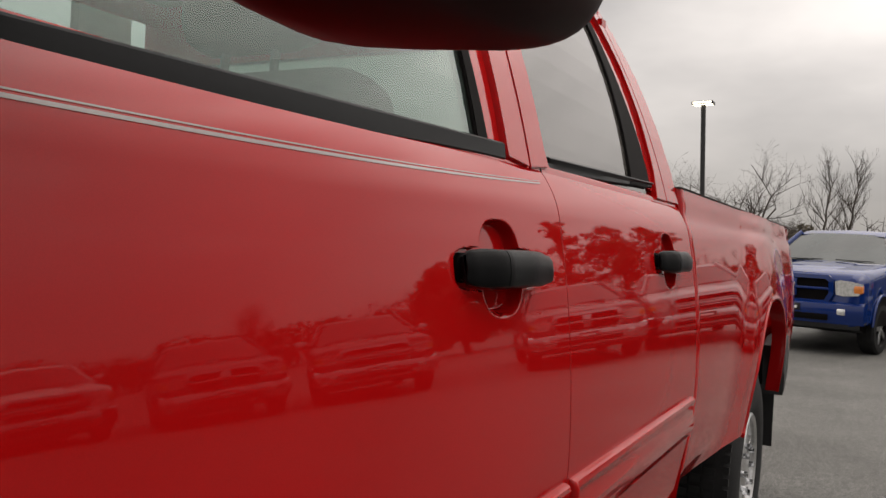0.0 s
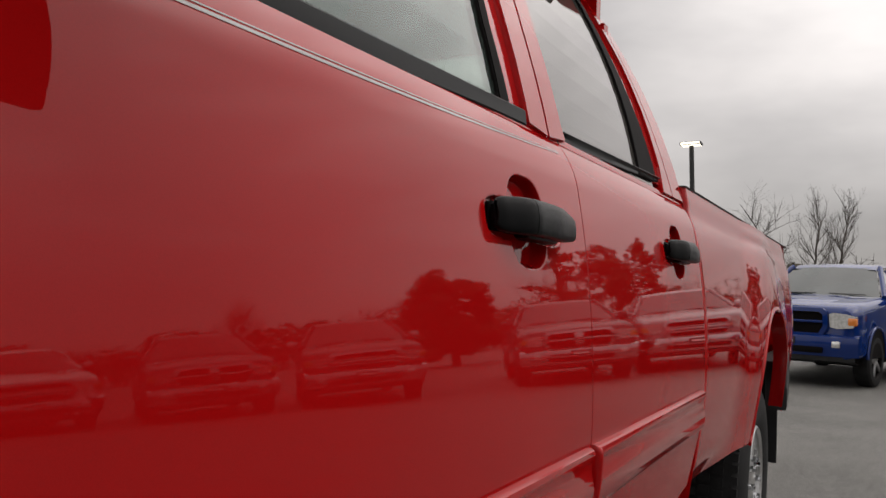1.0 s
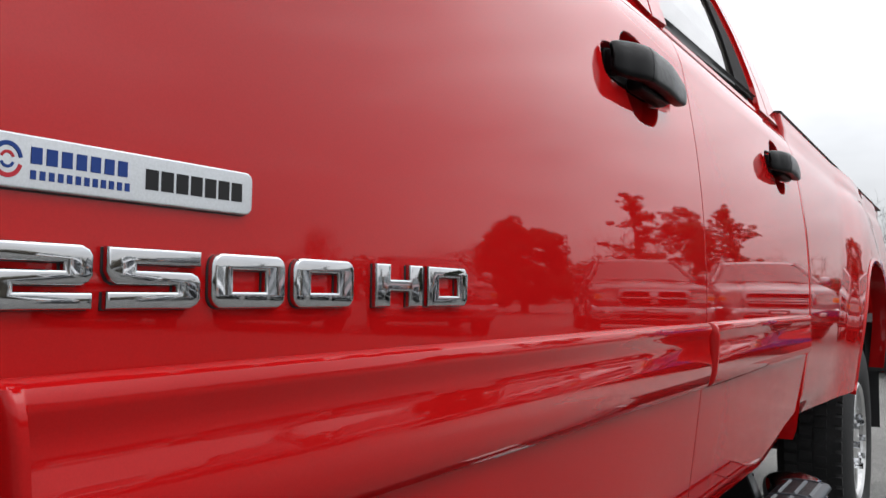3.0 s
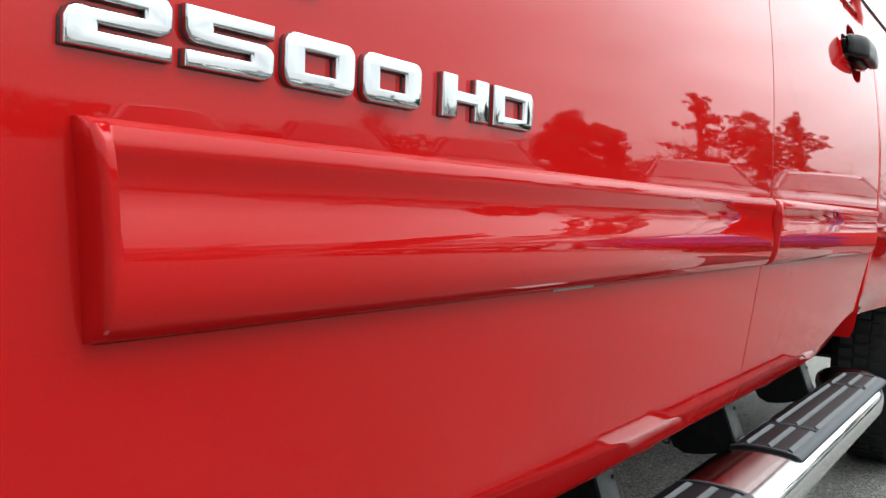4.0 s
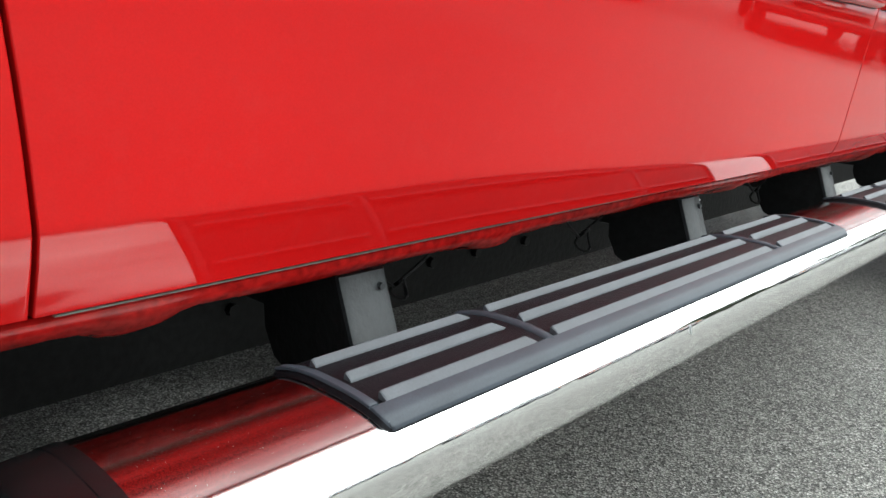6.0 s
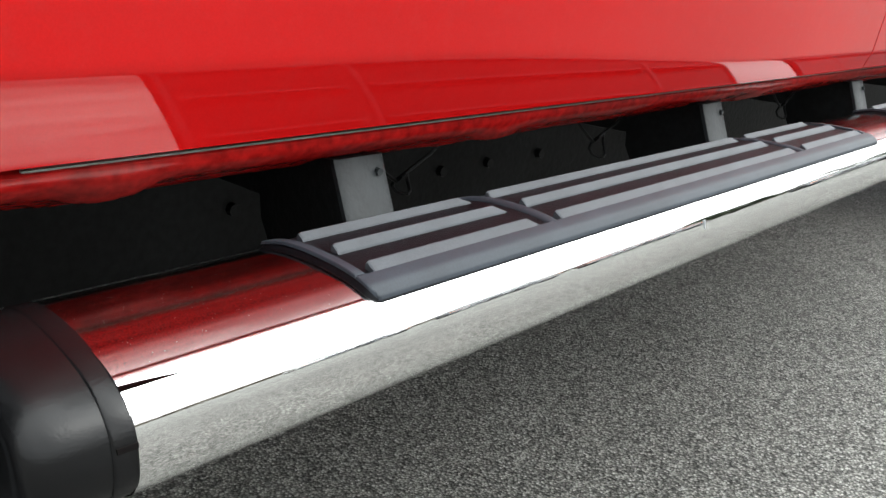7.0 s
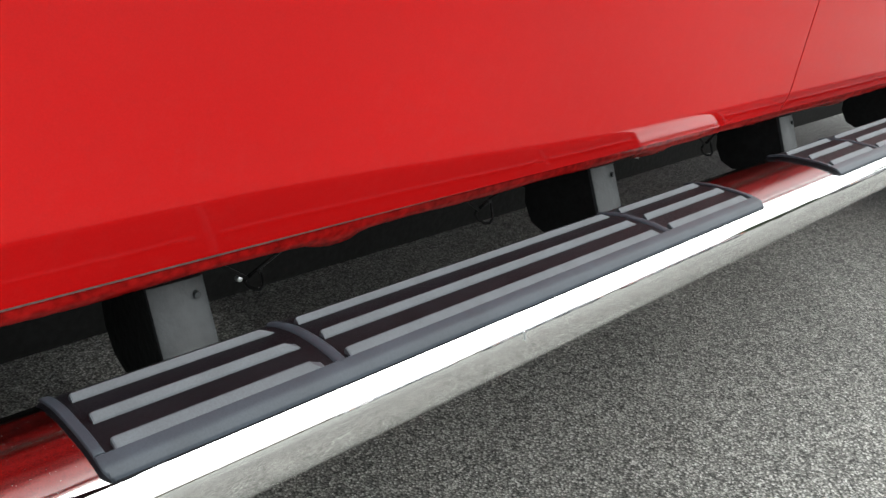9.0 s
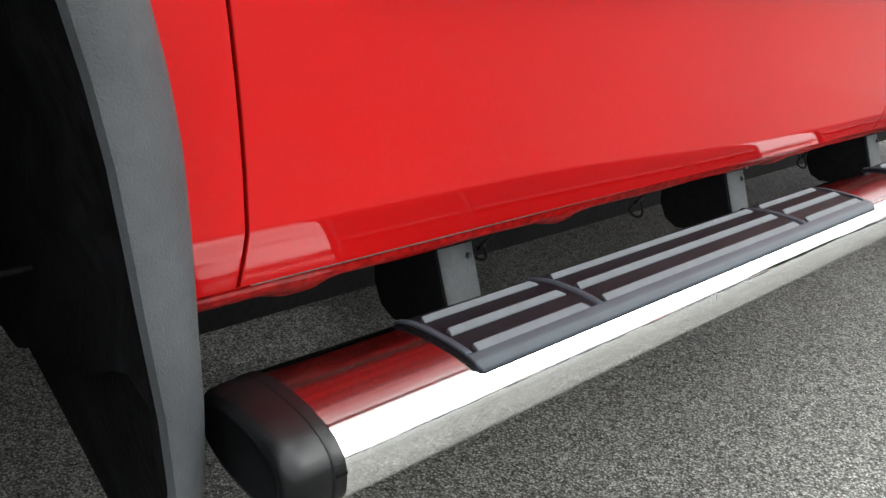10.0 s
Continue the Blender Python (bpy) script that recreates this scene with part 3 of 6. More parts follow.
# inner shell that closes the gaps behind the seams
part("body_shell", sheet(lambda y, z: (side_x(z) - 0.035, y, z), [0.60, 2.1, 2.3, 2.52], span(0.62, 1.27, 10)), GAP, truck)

# front fender behind the wheel opening
FZ = fine_list(Z_SILL, 1.25, 0.03, [(0.57, 0.610, 0.006), (0.610, 0.6225, 0.0012)])


def fender_skin(k, z):
    y0 = 0.620 if z < 0.76 else 0.620 - 0.25 * (z - 0.76) if z < 0.95 else 0.572 - (z - 0.95) * 1.6
    y1 = front_edge(z) - 0.0018
    y = y0 + (y1 - y0) * k
    return (side_x(z) - roll(y, z) - (0.0014 * (1 - (y1 - y) / 0.0014) ** 2 if y1 - y < 0.0014 else 0), y, z)


part("front_fender", merge(sheet(fender_skin, [0, 0.5, 0.9, 0.96, 0.98, 0.99, 0.995, 1], FZ),
                           sheet(lambda y, k: (side_x(Z_SILL) - roll(y, Z_SILL) - 0.03 * k, y, Z_SILL - 0.003 * k), [0.622, 0.6764], [0, 0.3, 1], flip=True)), RED, truck, "red front fender")
for lead in (front_edge, lambda z: Y_SEAM):   # painted jambs a little behind the seams
    part("door_jamb", sheet(lambda k, z: (side_x(z) - roll(lead(z), z) - 0.007, lead(z) - 0.0013 + k, z), [-0.012, 0.012], span(0.585, 1.25, 40)), RED, truck)


# body-side mouldings
def moulding(y0, y1, parent, slant):
    section = [(-0.004, 0.7665), (0.004, 0.767), (0.010, 0.7695), (0.0135, 0.776), (0.0150, 0.787), (0.0150, 0.800), (0.0135, 0.811), (0.0105, 0.820),
               (0.0088, 0.828), (0.0090, 0.836), (0.0115, 0.843), (0.0125, 0.848), (0.0108, 0.8535), (0.006, 0.8565), (-0.004, 0.857)]
    def end_section(f_):
        out = []
        for d, z in section:
            u = min(1.0, abs((z - 0.8118) / 0.0452))
            full = 0.0155 * (1 - u ** 5) ** 0.4
            out.append((side_x(z) + (full * f_ if d > 0 else -0.004), z))
        return out
    rings = []
    for k in range(7):
        w = k / 6
        rings.append([(x, y0 + 0.0060 * w, z) for x, z in end_section(math.sqrt(1 - (1 - w) ** 2))])
    rings.append([(x, y0 + 0.0088, z) for x, z in end_section(1.0)])
    rings.append([(side_x(z) + d, y0 + 0.0105, z) for d, z in section])
    rings.append([(side_x(z) + d, y1 - 0.0040, z) for d, z in section])
    for k in range(1, 5):
        w = k / 4
        rings.append([(side_x(z) + (d * math.sqrt(1 - w * w) if d > 0 else d), y1 - 0.004 + 0.004 * w, z) for d, z in section])
    for r in rings[:9]:
        for k, (x, y, z) in enumerate(r):
            r[k] = (x, y + 0.010 * slant * (0.857 - z) / 0.09, z)
    return part("moulding", loft(rings, caps=False), RED, parent, "red body-side moulding with ribbed upper edge")


moulding(0.7332, 1.687, front_door, 1)
moulding(1.7055, 2.495, rear_door, 0)
part("moulding_scuff", beam(1.125, 1.195, [(side_x(0.767) + 0.0005, 0.7652), (side_x(0.767) + 0.0015, 0.7652), (side_x(0.767) + 0.0015, 0.7664), (side_x(0.767) + 0.0005, 0.7664)]),
     PINSTRIPE, front_door, "pale scuffed adhesive showing under moulding")
part("moulding_joint", beam(0.748, 1.684, [(side_x(0.766), 0.7660), (side_x(0.766) + 0.0007, 0.7660), (side_x(0.766) + 0.0007, 0.7672), (side_x(0.766), 0.7672)]), GAP, front_door)
part("moulding_joint", beam(1.71, 2.488, [(side_x(0.766), 0.7660), (side_x(0.766) + 0.0007, 0.7660), (side_x(0.766) + 0.0007, 0.7672), (side_x(0.766), 0.7672)]), GAP, rear_door)

# pinstripes under the front window
for z0, h, bow in ((1.2368, 0.0029, 0.0360), (1.2417, 0.0013, 0.0335)):
    def stripe(y, k, z0=z0, h=h, bow=bow):
        z = z0 + bow * max(0.0, y - 0.90) ** 2 + h * k * (1 - 0.35 * smooth01((y - 1.2) / 0.45))
        return (side_x(z) + 0.0006, y, z)
    part("pinstripe", sheet(stripe, span(Y_FRONT + 0.01, 1.665, 30), [0, 0.5, 1]), PINSTRIPE, front_door)


# pull handles
def handle(hy, hz, parent):
    """A strap handle: a broad flat-faced grip bowed off the door, split where the pull part meets its fixed end."""
    y0, y1, cut = hy - 0.112, hy + 0.092, hy - 0.060
    base = side_x(hz)

    def piece(ya, yb, n, ends):
        rings = []
        for k in range(n + 1):
            y = ya + (yb - ya) * k / n
            t = (y - y0) / (y1 - y0)
            out = 0.015 + 0.022 * smooth01(t / 0.30) ** 0.8 - 0.007 * smooth01((t - 0.55) / 0.45)
            half = 0.0205 * (0.90 + 0.10 * smooth01(t / 0.16)) * (1 - 0.22 * smooth01((t - 0.72) / 0.28))
            deep = 0.0065 + 0.0025 * smooth01(t / 0.25)
            near = min(k, n - k)
            blunt = ends[0] if k <= n // 2 else ends[1]
            f_ = 1.0 if blunt and near else 0.985 if blunt else (0.72, 0.90, 0.97, 1.0)[min(near, 3)]
            fx = 1.0 if blunt else (0.30, 0.72, 0.92, 1.0)[min(near, 3)]
            mid = hz + 0.001 - 0.002 * smooth01((t - 0.5) / 0.5)
            ring = []
            for a in range(28):
                w = 2 * math.pi * a / 28
                c, q = math.cos(w), math.sin(w)
                dx = deep * (abs(c) ** 0.45) * (1 if c > 0 else -1)
                dz = half * (abs(q) ** 0.36) * (1 if q > 0 else -1)
                # the outer face leans back over its upper third
                lean = 0.0045 * smooth01((dz / half - 0.25) / 0.75) if c > 0 else 0.0
                ring.append((base + out - deep + dx * fx - lean, y, mid + dz * f_))
            rings.append(ring)
        return loft(rings)
    h = part("door_handle", piece(cut + 0.0006, y1, 34, (1, 0)), HANDLE, parent, "matte black strap handle bowed off the door")
    part("handle_end", piece(y0, cut - 0.0006, 13, (0, 1)), HANDLE, parent, "matte black fixed end of the handle")
    part("handle_grip", box(base - 0.004, base + 0.019, hy - 0.046, hy + 0.056, hz - 0.0235, hz - 0.004, 0.008), HANDLE, parent)
    part("handle_gasket", loft([[(base + dx, hy + yy * f_, hz + zz * f_) for yy, zz in rounded(-0.106, 0.086, -0.016, 0.016, 0.012)] for dx, f_ in ((-0.012, 1.0), (-0.006, 1.0), (-0.004, 0.97))]), GAP, parent)
    for yy, deep in ((y0 + 0.022, 0.012), (y1 - 0.020, 0.024)):
        part("handle_foot", box(base - 0.020, base + deep, yy - 0.012, yy + 0.012, hz - 0.013, hz + 0.013, 0.004), HANDLE, parent)
    return h


handle(*HANDLES[0], front_door)
handle(*HANDLES[1], rear_door)


# badges: raised chrome characters and a brushed plate
def outline_mesh(polys, depth, bevel):
    """Closed outlines in (y, z), holes included, thickened outwards with a bevelled edge; local x is the height."""
    cu = bpy.data.curves.new("tmp", "CURVE")
    cu.dimensions, cu.fill_mode = "2D", "BOTH"
    cu.extrude, cu.bevel_depth, cu.bevel_resolution = depth / 2 - bevel, bevel, 3
    cu.offset = -bevel
    for poly in polys:
        sp = cu.splines.new("POLY")
        sp.points.add(len(poly) - 1)
        for p, (a, b) in zip(sp.points, poly):
            p.co = (a, b, 0, 1)
        sp.use_cyclic_u = True
    ob = bpy.data.objects.new("tmp", cu)
    me = bpy.data.meshes.new_from_object(ob)
    bm = bmesh.new()
    bm.from_mesh(me)
    bpy.data.objects.remove(ob)
    bpy.data.curves.remove(cu)
    bpy.data.meshes.remove(me)
    for v in bm.verts:
        a, b, c = v.co
        v.co = (c + depth / 2, a, b)
    bmesh.ops.remove_doubles(bm, verts=bm.verts, dist=1e-6)
    bmesh.ops.recalc_face_normals(bm, faces=bm.faces)
    return bm


def badge_shape(ch, w, h):
    """Wide, low characters as outlines in a box w by h."""
    s = 0.29 * h
    c = 0.16 * h
    if ch == "0":
        return [rounded(0, w, 0, h, 0.24 * h), [(0.27 * w, 0.31 * h), (0.27 * w, 0.70 * h), (0.71 * w, 0.70 * h), (0.71 * w, 0.31 * h)]]
    if ch == "D":
        return [[(0, 0), (0, h), (w - c, h), (w, h - c), (w, c), (w - c, 0)], [(0.27 * w, 0.27 * h), (0.27 * w, 0.72 * h), (0.74 * w, 0.72 * h), (0.74 * w, 0.27 * h)]]
    if ch == "H":
        a = 0.30 * w
        return [[(0, 0), (0, h), (a, h), (a, 0.64 * h), (w - a, 0.64 * h), (w - a, h), (w, h), (w, 0), (w - a, 0), (w - a, 0.36 * h), (a, 0.36 * h), (a, 0)]]
    two = [(0, 0), (0, 0.40 * h), (0.04 * w, 0.54 * h), (0.10 * w, 0.60 * h), (0.72 * w, 0.60 * h), (0.72 * w, 0.71 * h), (0, 0.71 * h), (0, h), (0.88 * w, h), (0.96 * w, 0.94 * h),
           (w, 0.84 * h), (w, 0.52 * h), (0.96 * w, 0.42 * h), (0.88 * w, 0.365 * h), (0.30 * w, 0.365 * h), (0.30 * w, 0.27 * h), (w, 0.27 * h), (w, 0)]
    return [two] if ch == "2" else [[(a, h - b) for a, b in two]]


CHARS = (("2", "digit", 0.7280, 0.7770), ("5", "digit", 0.7805, 0.8320), ("0", "digit", 0.8360, 0.8870), ("0", "digit", 0.8910, 0.9430), ("H", "letter", 0.9610, 1.0130), ("D", "letter", 1.0165, 1.0690))
for ch, kind_name, y0, y1 in CHARS:
    bm = outline_mesh(badge_shape(ch, 0.95 * (y1 - y0), 0.0265), 0.0050, 0.0015)
    for v in bm.verts:
        v.co = (side_x(0.897) + v.co.x - 0.0003, y0 - 0.0006 + v.co.y, 0.8822 + v.co.z)
    part("badge_" + kind_name, bm, CHROME, front_door, "chrome badge character " + ch)
    bm = outline_mesh(badge_shape(ch, 0.95 * (y1 - y0), 0.0265), 0.001, 0.0002)
    for v in bm.verts:
        v.co = (side_x(0.897) + v.co.x - 0.0004, y0 - 0.0006 + v.co.y - 0.0005, 0.8822 + v.co.z - 0.0004)
    part("badge_backing", bm, BLACK, front_door, smooth=False)

BLUE_INK = mat("blue_enamel", (0.010, 0.035, 0.17), rough=0.6, spec=0.2, vary=0.05)
RED_INK = mat("red_enamel", (0.36, 0.02, 0.03), rough=0.6, spec=0.2, vary=0.05)
INK = mat("black_enamel", (0.010, 0.010, 0.011), rough=0.6, spec=0.2, vary=0.05)
EX = side_x(0.941)
PLATE_SHIFT = (0, -0.0038, -0.0022)
bm = outline_mesh([rounded(0.730, 0.8645, 0.9305, 0.9515, 0.0042)], 0.0035, 0.0008)
for v in bm.verts:
    v.co.x += EX
part("badge_plate", bm, PLATE, front_door, "brushed silver badge plate with rounded corners", smooth=False).location = PLATE_SHIFT
bm = outline_mesh([rounded(0.7293, 0.8640, 0.9298, 0.9508, 0.0042)], 0.0012, 0.0003)
for v in bm.verts:
    v.co.x += EX - 0.0002
part("badge_plate_backing", bm, BLACK, front_door, smooth=False).location = PLATE_SHIFT


def plate_marks(name, rects, ink):
    for y0, y1, z0, z1 in rects:
        part(name, box(EX + 0.0033, EX + 0.0038, y0, y1, z0, z1), ink, front_door, smooth=False).location = PLATE_SHIFT


def bars(y0, y1, z0, z1, n, duty=0.66):
    step = (y1 - y0) / n
    return [(y0 + k * step, y0 + (k + duty) * step, z0, z1) for k in range(n)]


plate_marks("badge_bar", bars(0.7505, 0.7945, 0.9405, 0.9470, 7, 0.72), BLUE_INK)
plate_marks("badge_bar", bars(0.7505, 0.7955, 0.9345, 0.9380, 12, 0.6), BLUE_INK)
plate_marks("badge_bar", bars(0.8020, 0.8590, 0.9365, 0.9455, 7, 0.8), INK)


def arc_mark(name, r0, r1, a0, a1, ink):
    pts = [(0.7415 + r1 * math.cos(radians(a)) * 0.85, 0.9410 + r1 * math.sin(radians(a))) for a in span(a0, a1, 12)]
    pts += [(0.7415 + r0 * math.cos(radians(a)) * 0.85, 0.9410 + r0 * math.sin(radians(a))) for a in span(a1, a0, 12)]
    bm = outline_mesh([pts], 0.0005, 0.0001)
    for v in bm.verts:
        v.co.x += EX + 0.0033
    part(name, bm, ink, front_door, smooth=False).location = PLATE_SHIFT


arc_mark("badge_arc_upper", 0.0052, 0.0070, 10, 165, BLUE_INK)
arc_mark("badge_arc_lower", 0.0052, 0.0070, 190, 345, RED_INK)
arc_mark("badge_arc_inner_upper", 0.0022, 0.0034, 20, 160, RED_INK)
arc_mark("badge_arc_inner_lower", 0.0022, 0.0034, 200, 340, BLUE_INK)

# ---- upper cab: door frames, glass, seals, roof ----
Z_TOP = 1.80


def frame_plate(name, pts, parent, material=RED, thick=0.03, out=0.0):
    return part(name, plate_yz(pts, lambda z: up_x(z) + out, thick, 0.002), material, parent, smooth=False)


# shoulder between the belt and the window line
def shoulder(y0, y1, parent):
    z0 = Z_BELT + 0.006
    part("door_shoulder", sheet(lambda y, t: (side_x(z0) + (up_x(1.30) - 0.004 - side_x(z0)) * t, y, z0 + 0.012 * math.sin(t * math.pi / 2)), [y0 + 0.002, y1 - 0.002], span(0, 1, 8)), RED, parent)


shoulder(Y_FRONT, Y_SEAM - 0.0015, front_door)
shoulder(Y_SEAM + 0.0015, Y_REAR, rear_door)
frame_plate("window_frame_rear", [(1.583, 1.285), (Y_SEAM - 0.050, 1.278), (Y_SEAM - 0.040, 1.36), (1.672, 1.44), (1.720, 1.62), (1.770, Z_TOP), (1.685, Z_TOP), (1.604, 1.43)], front_door)
frame_plate("window_reveal", [(1.540, 1.285), (1.586, 1.285), (1.606, 1.43), (1.688, Z_TOP - 0.02), (1.650, Z_TOP - 0.02), (1.552, 1.41)], front_door, RED, 0.02, -0.009)
frame_plate("window_frame_top", [(1.15, Z_TOP - 0.035), (1.67, Z_TOP - 0.035), (1.685, Z_TOP), (1.12, Z_TOP)], front_door)
frame_plate("window_frame_front", [(0.70, 1.285), (0.755, 1.285), (1.17, Z_TOP), (1.11, Z_TOP)], front_door)
frame_plate("window_frame_front", [(Y_SEAM - 0.047, 1.278), (1.726, 1.285), (1.722, 1.31), (1.742, 1.455), (1.785, 1.62), (1.845, Z_TOP), (1.774, Z_TOP), (1.724, 1.62), (1.676, 1.44), (Y_SEAM - 0.036, 1.36)], rear_door)
frame_plate("window_frame_top", [(1.83, Z_TOP - 0.035), (2.37, Z_TOP - 0.035), (2.37, Z_TOP), (1.845, Z_TOP)], rear_door)
frame_plate("window_reveal", [(2.300, 1.305), (2.352, 1.300), (2.380, 1.345), (2.408, 1.470), (2.420, 1.580), (2.400, Z_TOP - 0.02), (2.345, Z_TOP - 0.02), (2.337, 1.64), (2.330, 1.42), (2.325, 1.345)], rear_door, RED, 0.02, -0.008)
frame_plate("window_frame_rear", [(2.346, 1.285), (2.430, 1.285), (2.455, Z_TOP), (2.385, Z_TOP), (2.414, 1.585), (2.402, 1.470), (2.374, 1.345)], rear_door)
frame_plate("cab_corner", [(2.433, 1.285), (2.545, 1.285), (2.545, 1.332), (2.550, 1.36), (2.550, 1.47), (2.545, 1.58), (2.520, 1.68), (2.480, Z_TOP), (2.458, Z_TOP)], truck)
# belt seals: wide at the front, narrowing to the rear
def belt_seal(y0, y1, parent, top0, top1):
    rings = []
    for y in [y0, y0 + 0.0015] + span(y0 + 0.01, y1 - 0.01, 22) + [y1 - 0.0015, y1]:
        zl, zt = belt_z(y), top0 + (top1 - top0) * (y - y0) / (y1 - y0)
        xo = up_x(zl) - (0.003 if y < Y_SEAM else 0.006)
        grow_ = 0.94 if y in (y0, y1) else 1.0
        ring = [(xo - 0.014, zl - 0.001), (xo - 0.0015, zl), (xo, zl + 0.002), (xo - 0.0015, zl + 0.5 * (zt - zl)), (up_x(zt) + 0.001, zt - 0.0025), (up_x(zt) - 0.002, zt), (up_x(zt) - 0.014, zt - 0.001)]
        rings.append([(x if grow_ == 1 else x - 0.001, y, zl + (z - zl) * grow_) for x, z in ring])
    part("belt_seal", loft(rings), SEAL, parent, "dark grey window seal strip")
    # a near-black strip drawn as the shade line below the seal
    part("seal_painted_shadow", sheet(lambda y, t: (up_x(belt_z(y)) - 0.008 + 0.002 * t, y, belt_z(y) - 0.0024 + 0.003 * t), span(y0 + 0.004, y1 - 0.004, 20), [0, 1]), GAP, parent)


belt_seal(0.76, 1.580, front_door, 1.283, 1.303)
belt_seal(1.735, 2.350, rear_door, 1.303, 1.319)
frame_plate("glass_run", [(1.512, 1.29), (1.544, 1.29), (1.554, 1.41), (1.652, Z_TOP - 0.03), (1.625, Z_TOP - 0.03), (1.528, 1.41)], front_door, GAP, 0.012, -0.006)
frame_plate("glass_run", [(2.168, 1.300), (2.300, 1.303), (2.326, 1.318), (2.334, 1.345), (2.338, 1.42), (2.338, 1.64), (2.340, Z_TOP - 0.03), (2.300, Z_TOP - 0.03), (2.285, 1.626), (2.262, 1.523), (2.226, 1.413), (2.185, 1.316)], rear_door, GAP, 0.012, -0.004)
frame_plate("window_pane", [(0.76, 1.27), (1.535, 1.27), (1.65, Z_TOP - 0.02), (1.17, Z_TOP - 0.02)], front_door, GLASS, 0.004, -0.012).visible_shadow = False
frame_plate("window_pane", [(1.700, 1.28), (2.30, 1.28), (2.34, Z_TOP - 0.02), (1.80, Z_TOP - 0.02)], rear_door, PRIVACY, 0.004, -0.010).visible_shadow = False
# roof, with a rounded rail
rail = [(up_x(Z_TOP) - 0.001, Z_TOP - 0.01), (up_x(Z_TOP) - 0.002, Z_TOP), (up_x(Z_TOP) - 0.02, Z_TOP + 0.04), (up_x(Z_TOP) - 0.07, Z_TOP + 0.075), (up_x(Z_TOP) - 0.16, Z_TOP + 0.10), (-0.98, Z_TOP + 0.13)]
full = rail + [(-1.96 - x, z) for x, z in rail[-2::-1]]
part("roof", merge(sheet(lambda y, p: (p[0], y, p[1]), [1.10, 1.3, 1.8, 2.2, 2.45, 2.545], full, flip=True)), RED, truck, "red cab roof")
# far side of the cab with its windows
FAR = -1.96


def far_low(y):
    """Lower edge of the far side, lifted over its rear wheel."""
    u = abs(y - 3.82) / 0.47
    return 0.60 if u >= 1 else max(0.60, 0.36 + 0.66 * (1 - u ** 2.6) ** (1 / 2.6))


part("far_side", sheet(lambda y, t: (FAR - side_x(1.26 if t == 1 else min(1.26, far_low(y) + (1.33 - far_low(y)) * t)), y, far_low(y) + (1.33 - far_low(y)) * t), span(0.60, 3.30, 8) + span(3.345, 4.295, 40) + span(4.33, 5.05, 4), span(0, 1, 10), flip=True), RED, truck)
for y0, y1 in ((1.56, 1.76), (2.30, 2.50)):
    part("far_pillar", box(FAR + 0.05, FAR + 0.09, y0, y1, 1.28, 1.9), TRIM, truck)
part("cab_back", merge(box(-1.92, -0.06, 2.47, 2.50, 0.57, 1.32), box(-1.72, -0.24, 2.43, 2.46, 1.66, 1.86), box(-1.868, -1.6, 2.43, 2.46, 1.32, 1.68), box(-0.36, -0.22, 2.43, 2.46, 1.32, 1.70)), RED, truck)
part("rear_window", box(-1.62, -0.34, 2.440, 2.446, 1.32, 1.66), TINTED, truck).visible_shadow = False
part("cab_floor", box(-1.9, -0.05, 0.66, 2.48, 0.585, 0.60), TRIM, truck)
part("headliner", box(-1.75, -0.22, 1.05, 2.46, Z_TOP + 0.05, Z_TOP + 0.06), TRIM, truck)
part("dashboard", box(-1.80, -0.20, 0.64, 0.82, 0.65, 1.24, 0.05), TRIM, truck)
part("wheelhouse_wall", box(-0.60, -0.56, -0.5, 0.70, 0.52, 1.20), GAP, truck)
part("door_card", merge(sheet(lambda y, z: (-0.11, y, z), [0.70, 2.45], [0.6, 1.27], flip=True), box(-0.12, -0.05, 0.70, 2.45, 1.262, 1.272)), TRIM, truck)


def seat(x0, x1, y, headrest=True):
    bm = box(x0, x1, y - 0.5, y, 0.85, 1.0, 0.05)
    back = box(x0 + 0.02, x1 - 0.02, y - 0.05, y + 0.10, 0.95, 1.42, 0.05)
    bmesh.ops.rotate(back, verts=back.verts, cent=(x0, y, 0.95), matrix=Matrix.Rotation(radians(-14), 3, "X"))
    cx = (x0 + x1) / 2
    if headrest:
        head = box(cx - 0.13, cx + 0.13, y + 0.08, y + 0.18, 1.44, 1.66, 0.05)
        posts = merge(tube([(cx - 0.05, y + 0.12, 1.38), (cx - 0.05, y + 0.13, 1.48)], 0.007), tube([(cx + 0.05, y + 0.12, 1.38), (cx + 0.05, y + 0.13, 1.48)], 0.007))
        part("seat", merge(bm, back, head, posts), SEAT, truck, "grey cloth seat with headrest")
    else:
        part("seat", merge(bm, back), SEAT, truck, "grey cloth rear seat")


seat(-0.75, -0.22, 1.45)
seat(-1.72, -1.19, 1.45)
seat(-0.92, -0.25, 2.25, False)
seat(-1.70, -1.03, 2.25, False)

# door mirror: an upright housing with a rounded back, its glass facing the rear
rings = []
for y, s in ((0.905, 0.30), (0.912, 0.55), (0.930, 0.80), (0.960, 0.93), (1.00, 0.985), (1.040, 1.0), (1.050, 0.985)):
    ring = []
    for k in range(48):
        w = 2 * math.pi * k / 48
        c, q = math.cos(w), math.sin(w)
        wide = 0.087 * (abs(c) ** 0.42) if c > 0 else -0.088 * (abs(c) ** 0.62)
        high = 0.105 * abs(q) ** 0.46 if q > 0 else -0.110 * abs(q) ** (0.80 if c < 0 else 0.46)
        ring.append((0.160 + s * wide, y - 0.045 + 0.60 * s * wide, 1.3815 + 0.05 * s * wide + s * high))
    rings.append(ring)
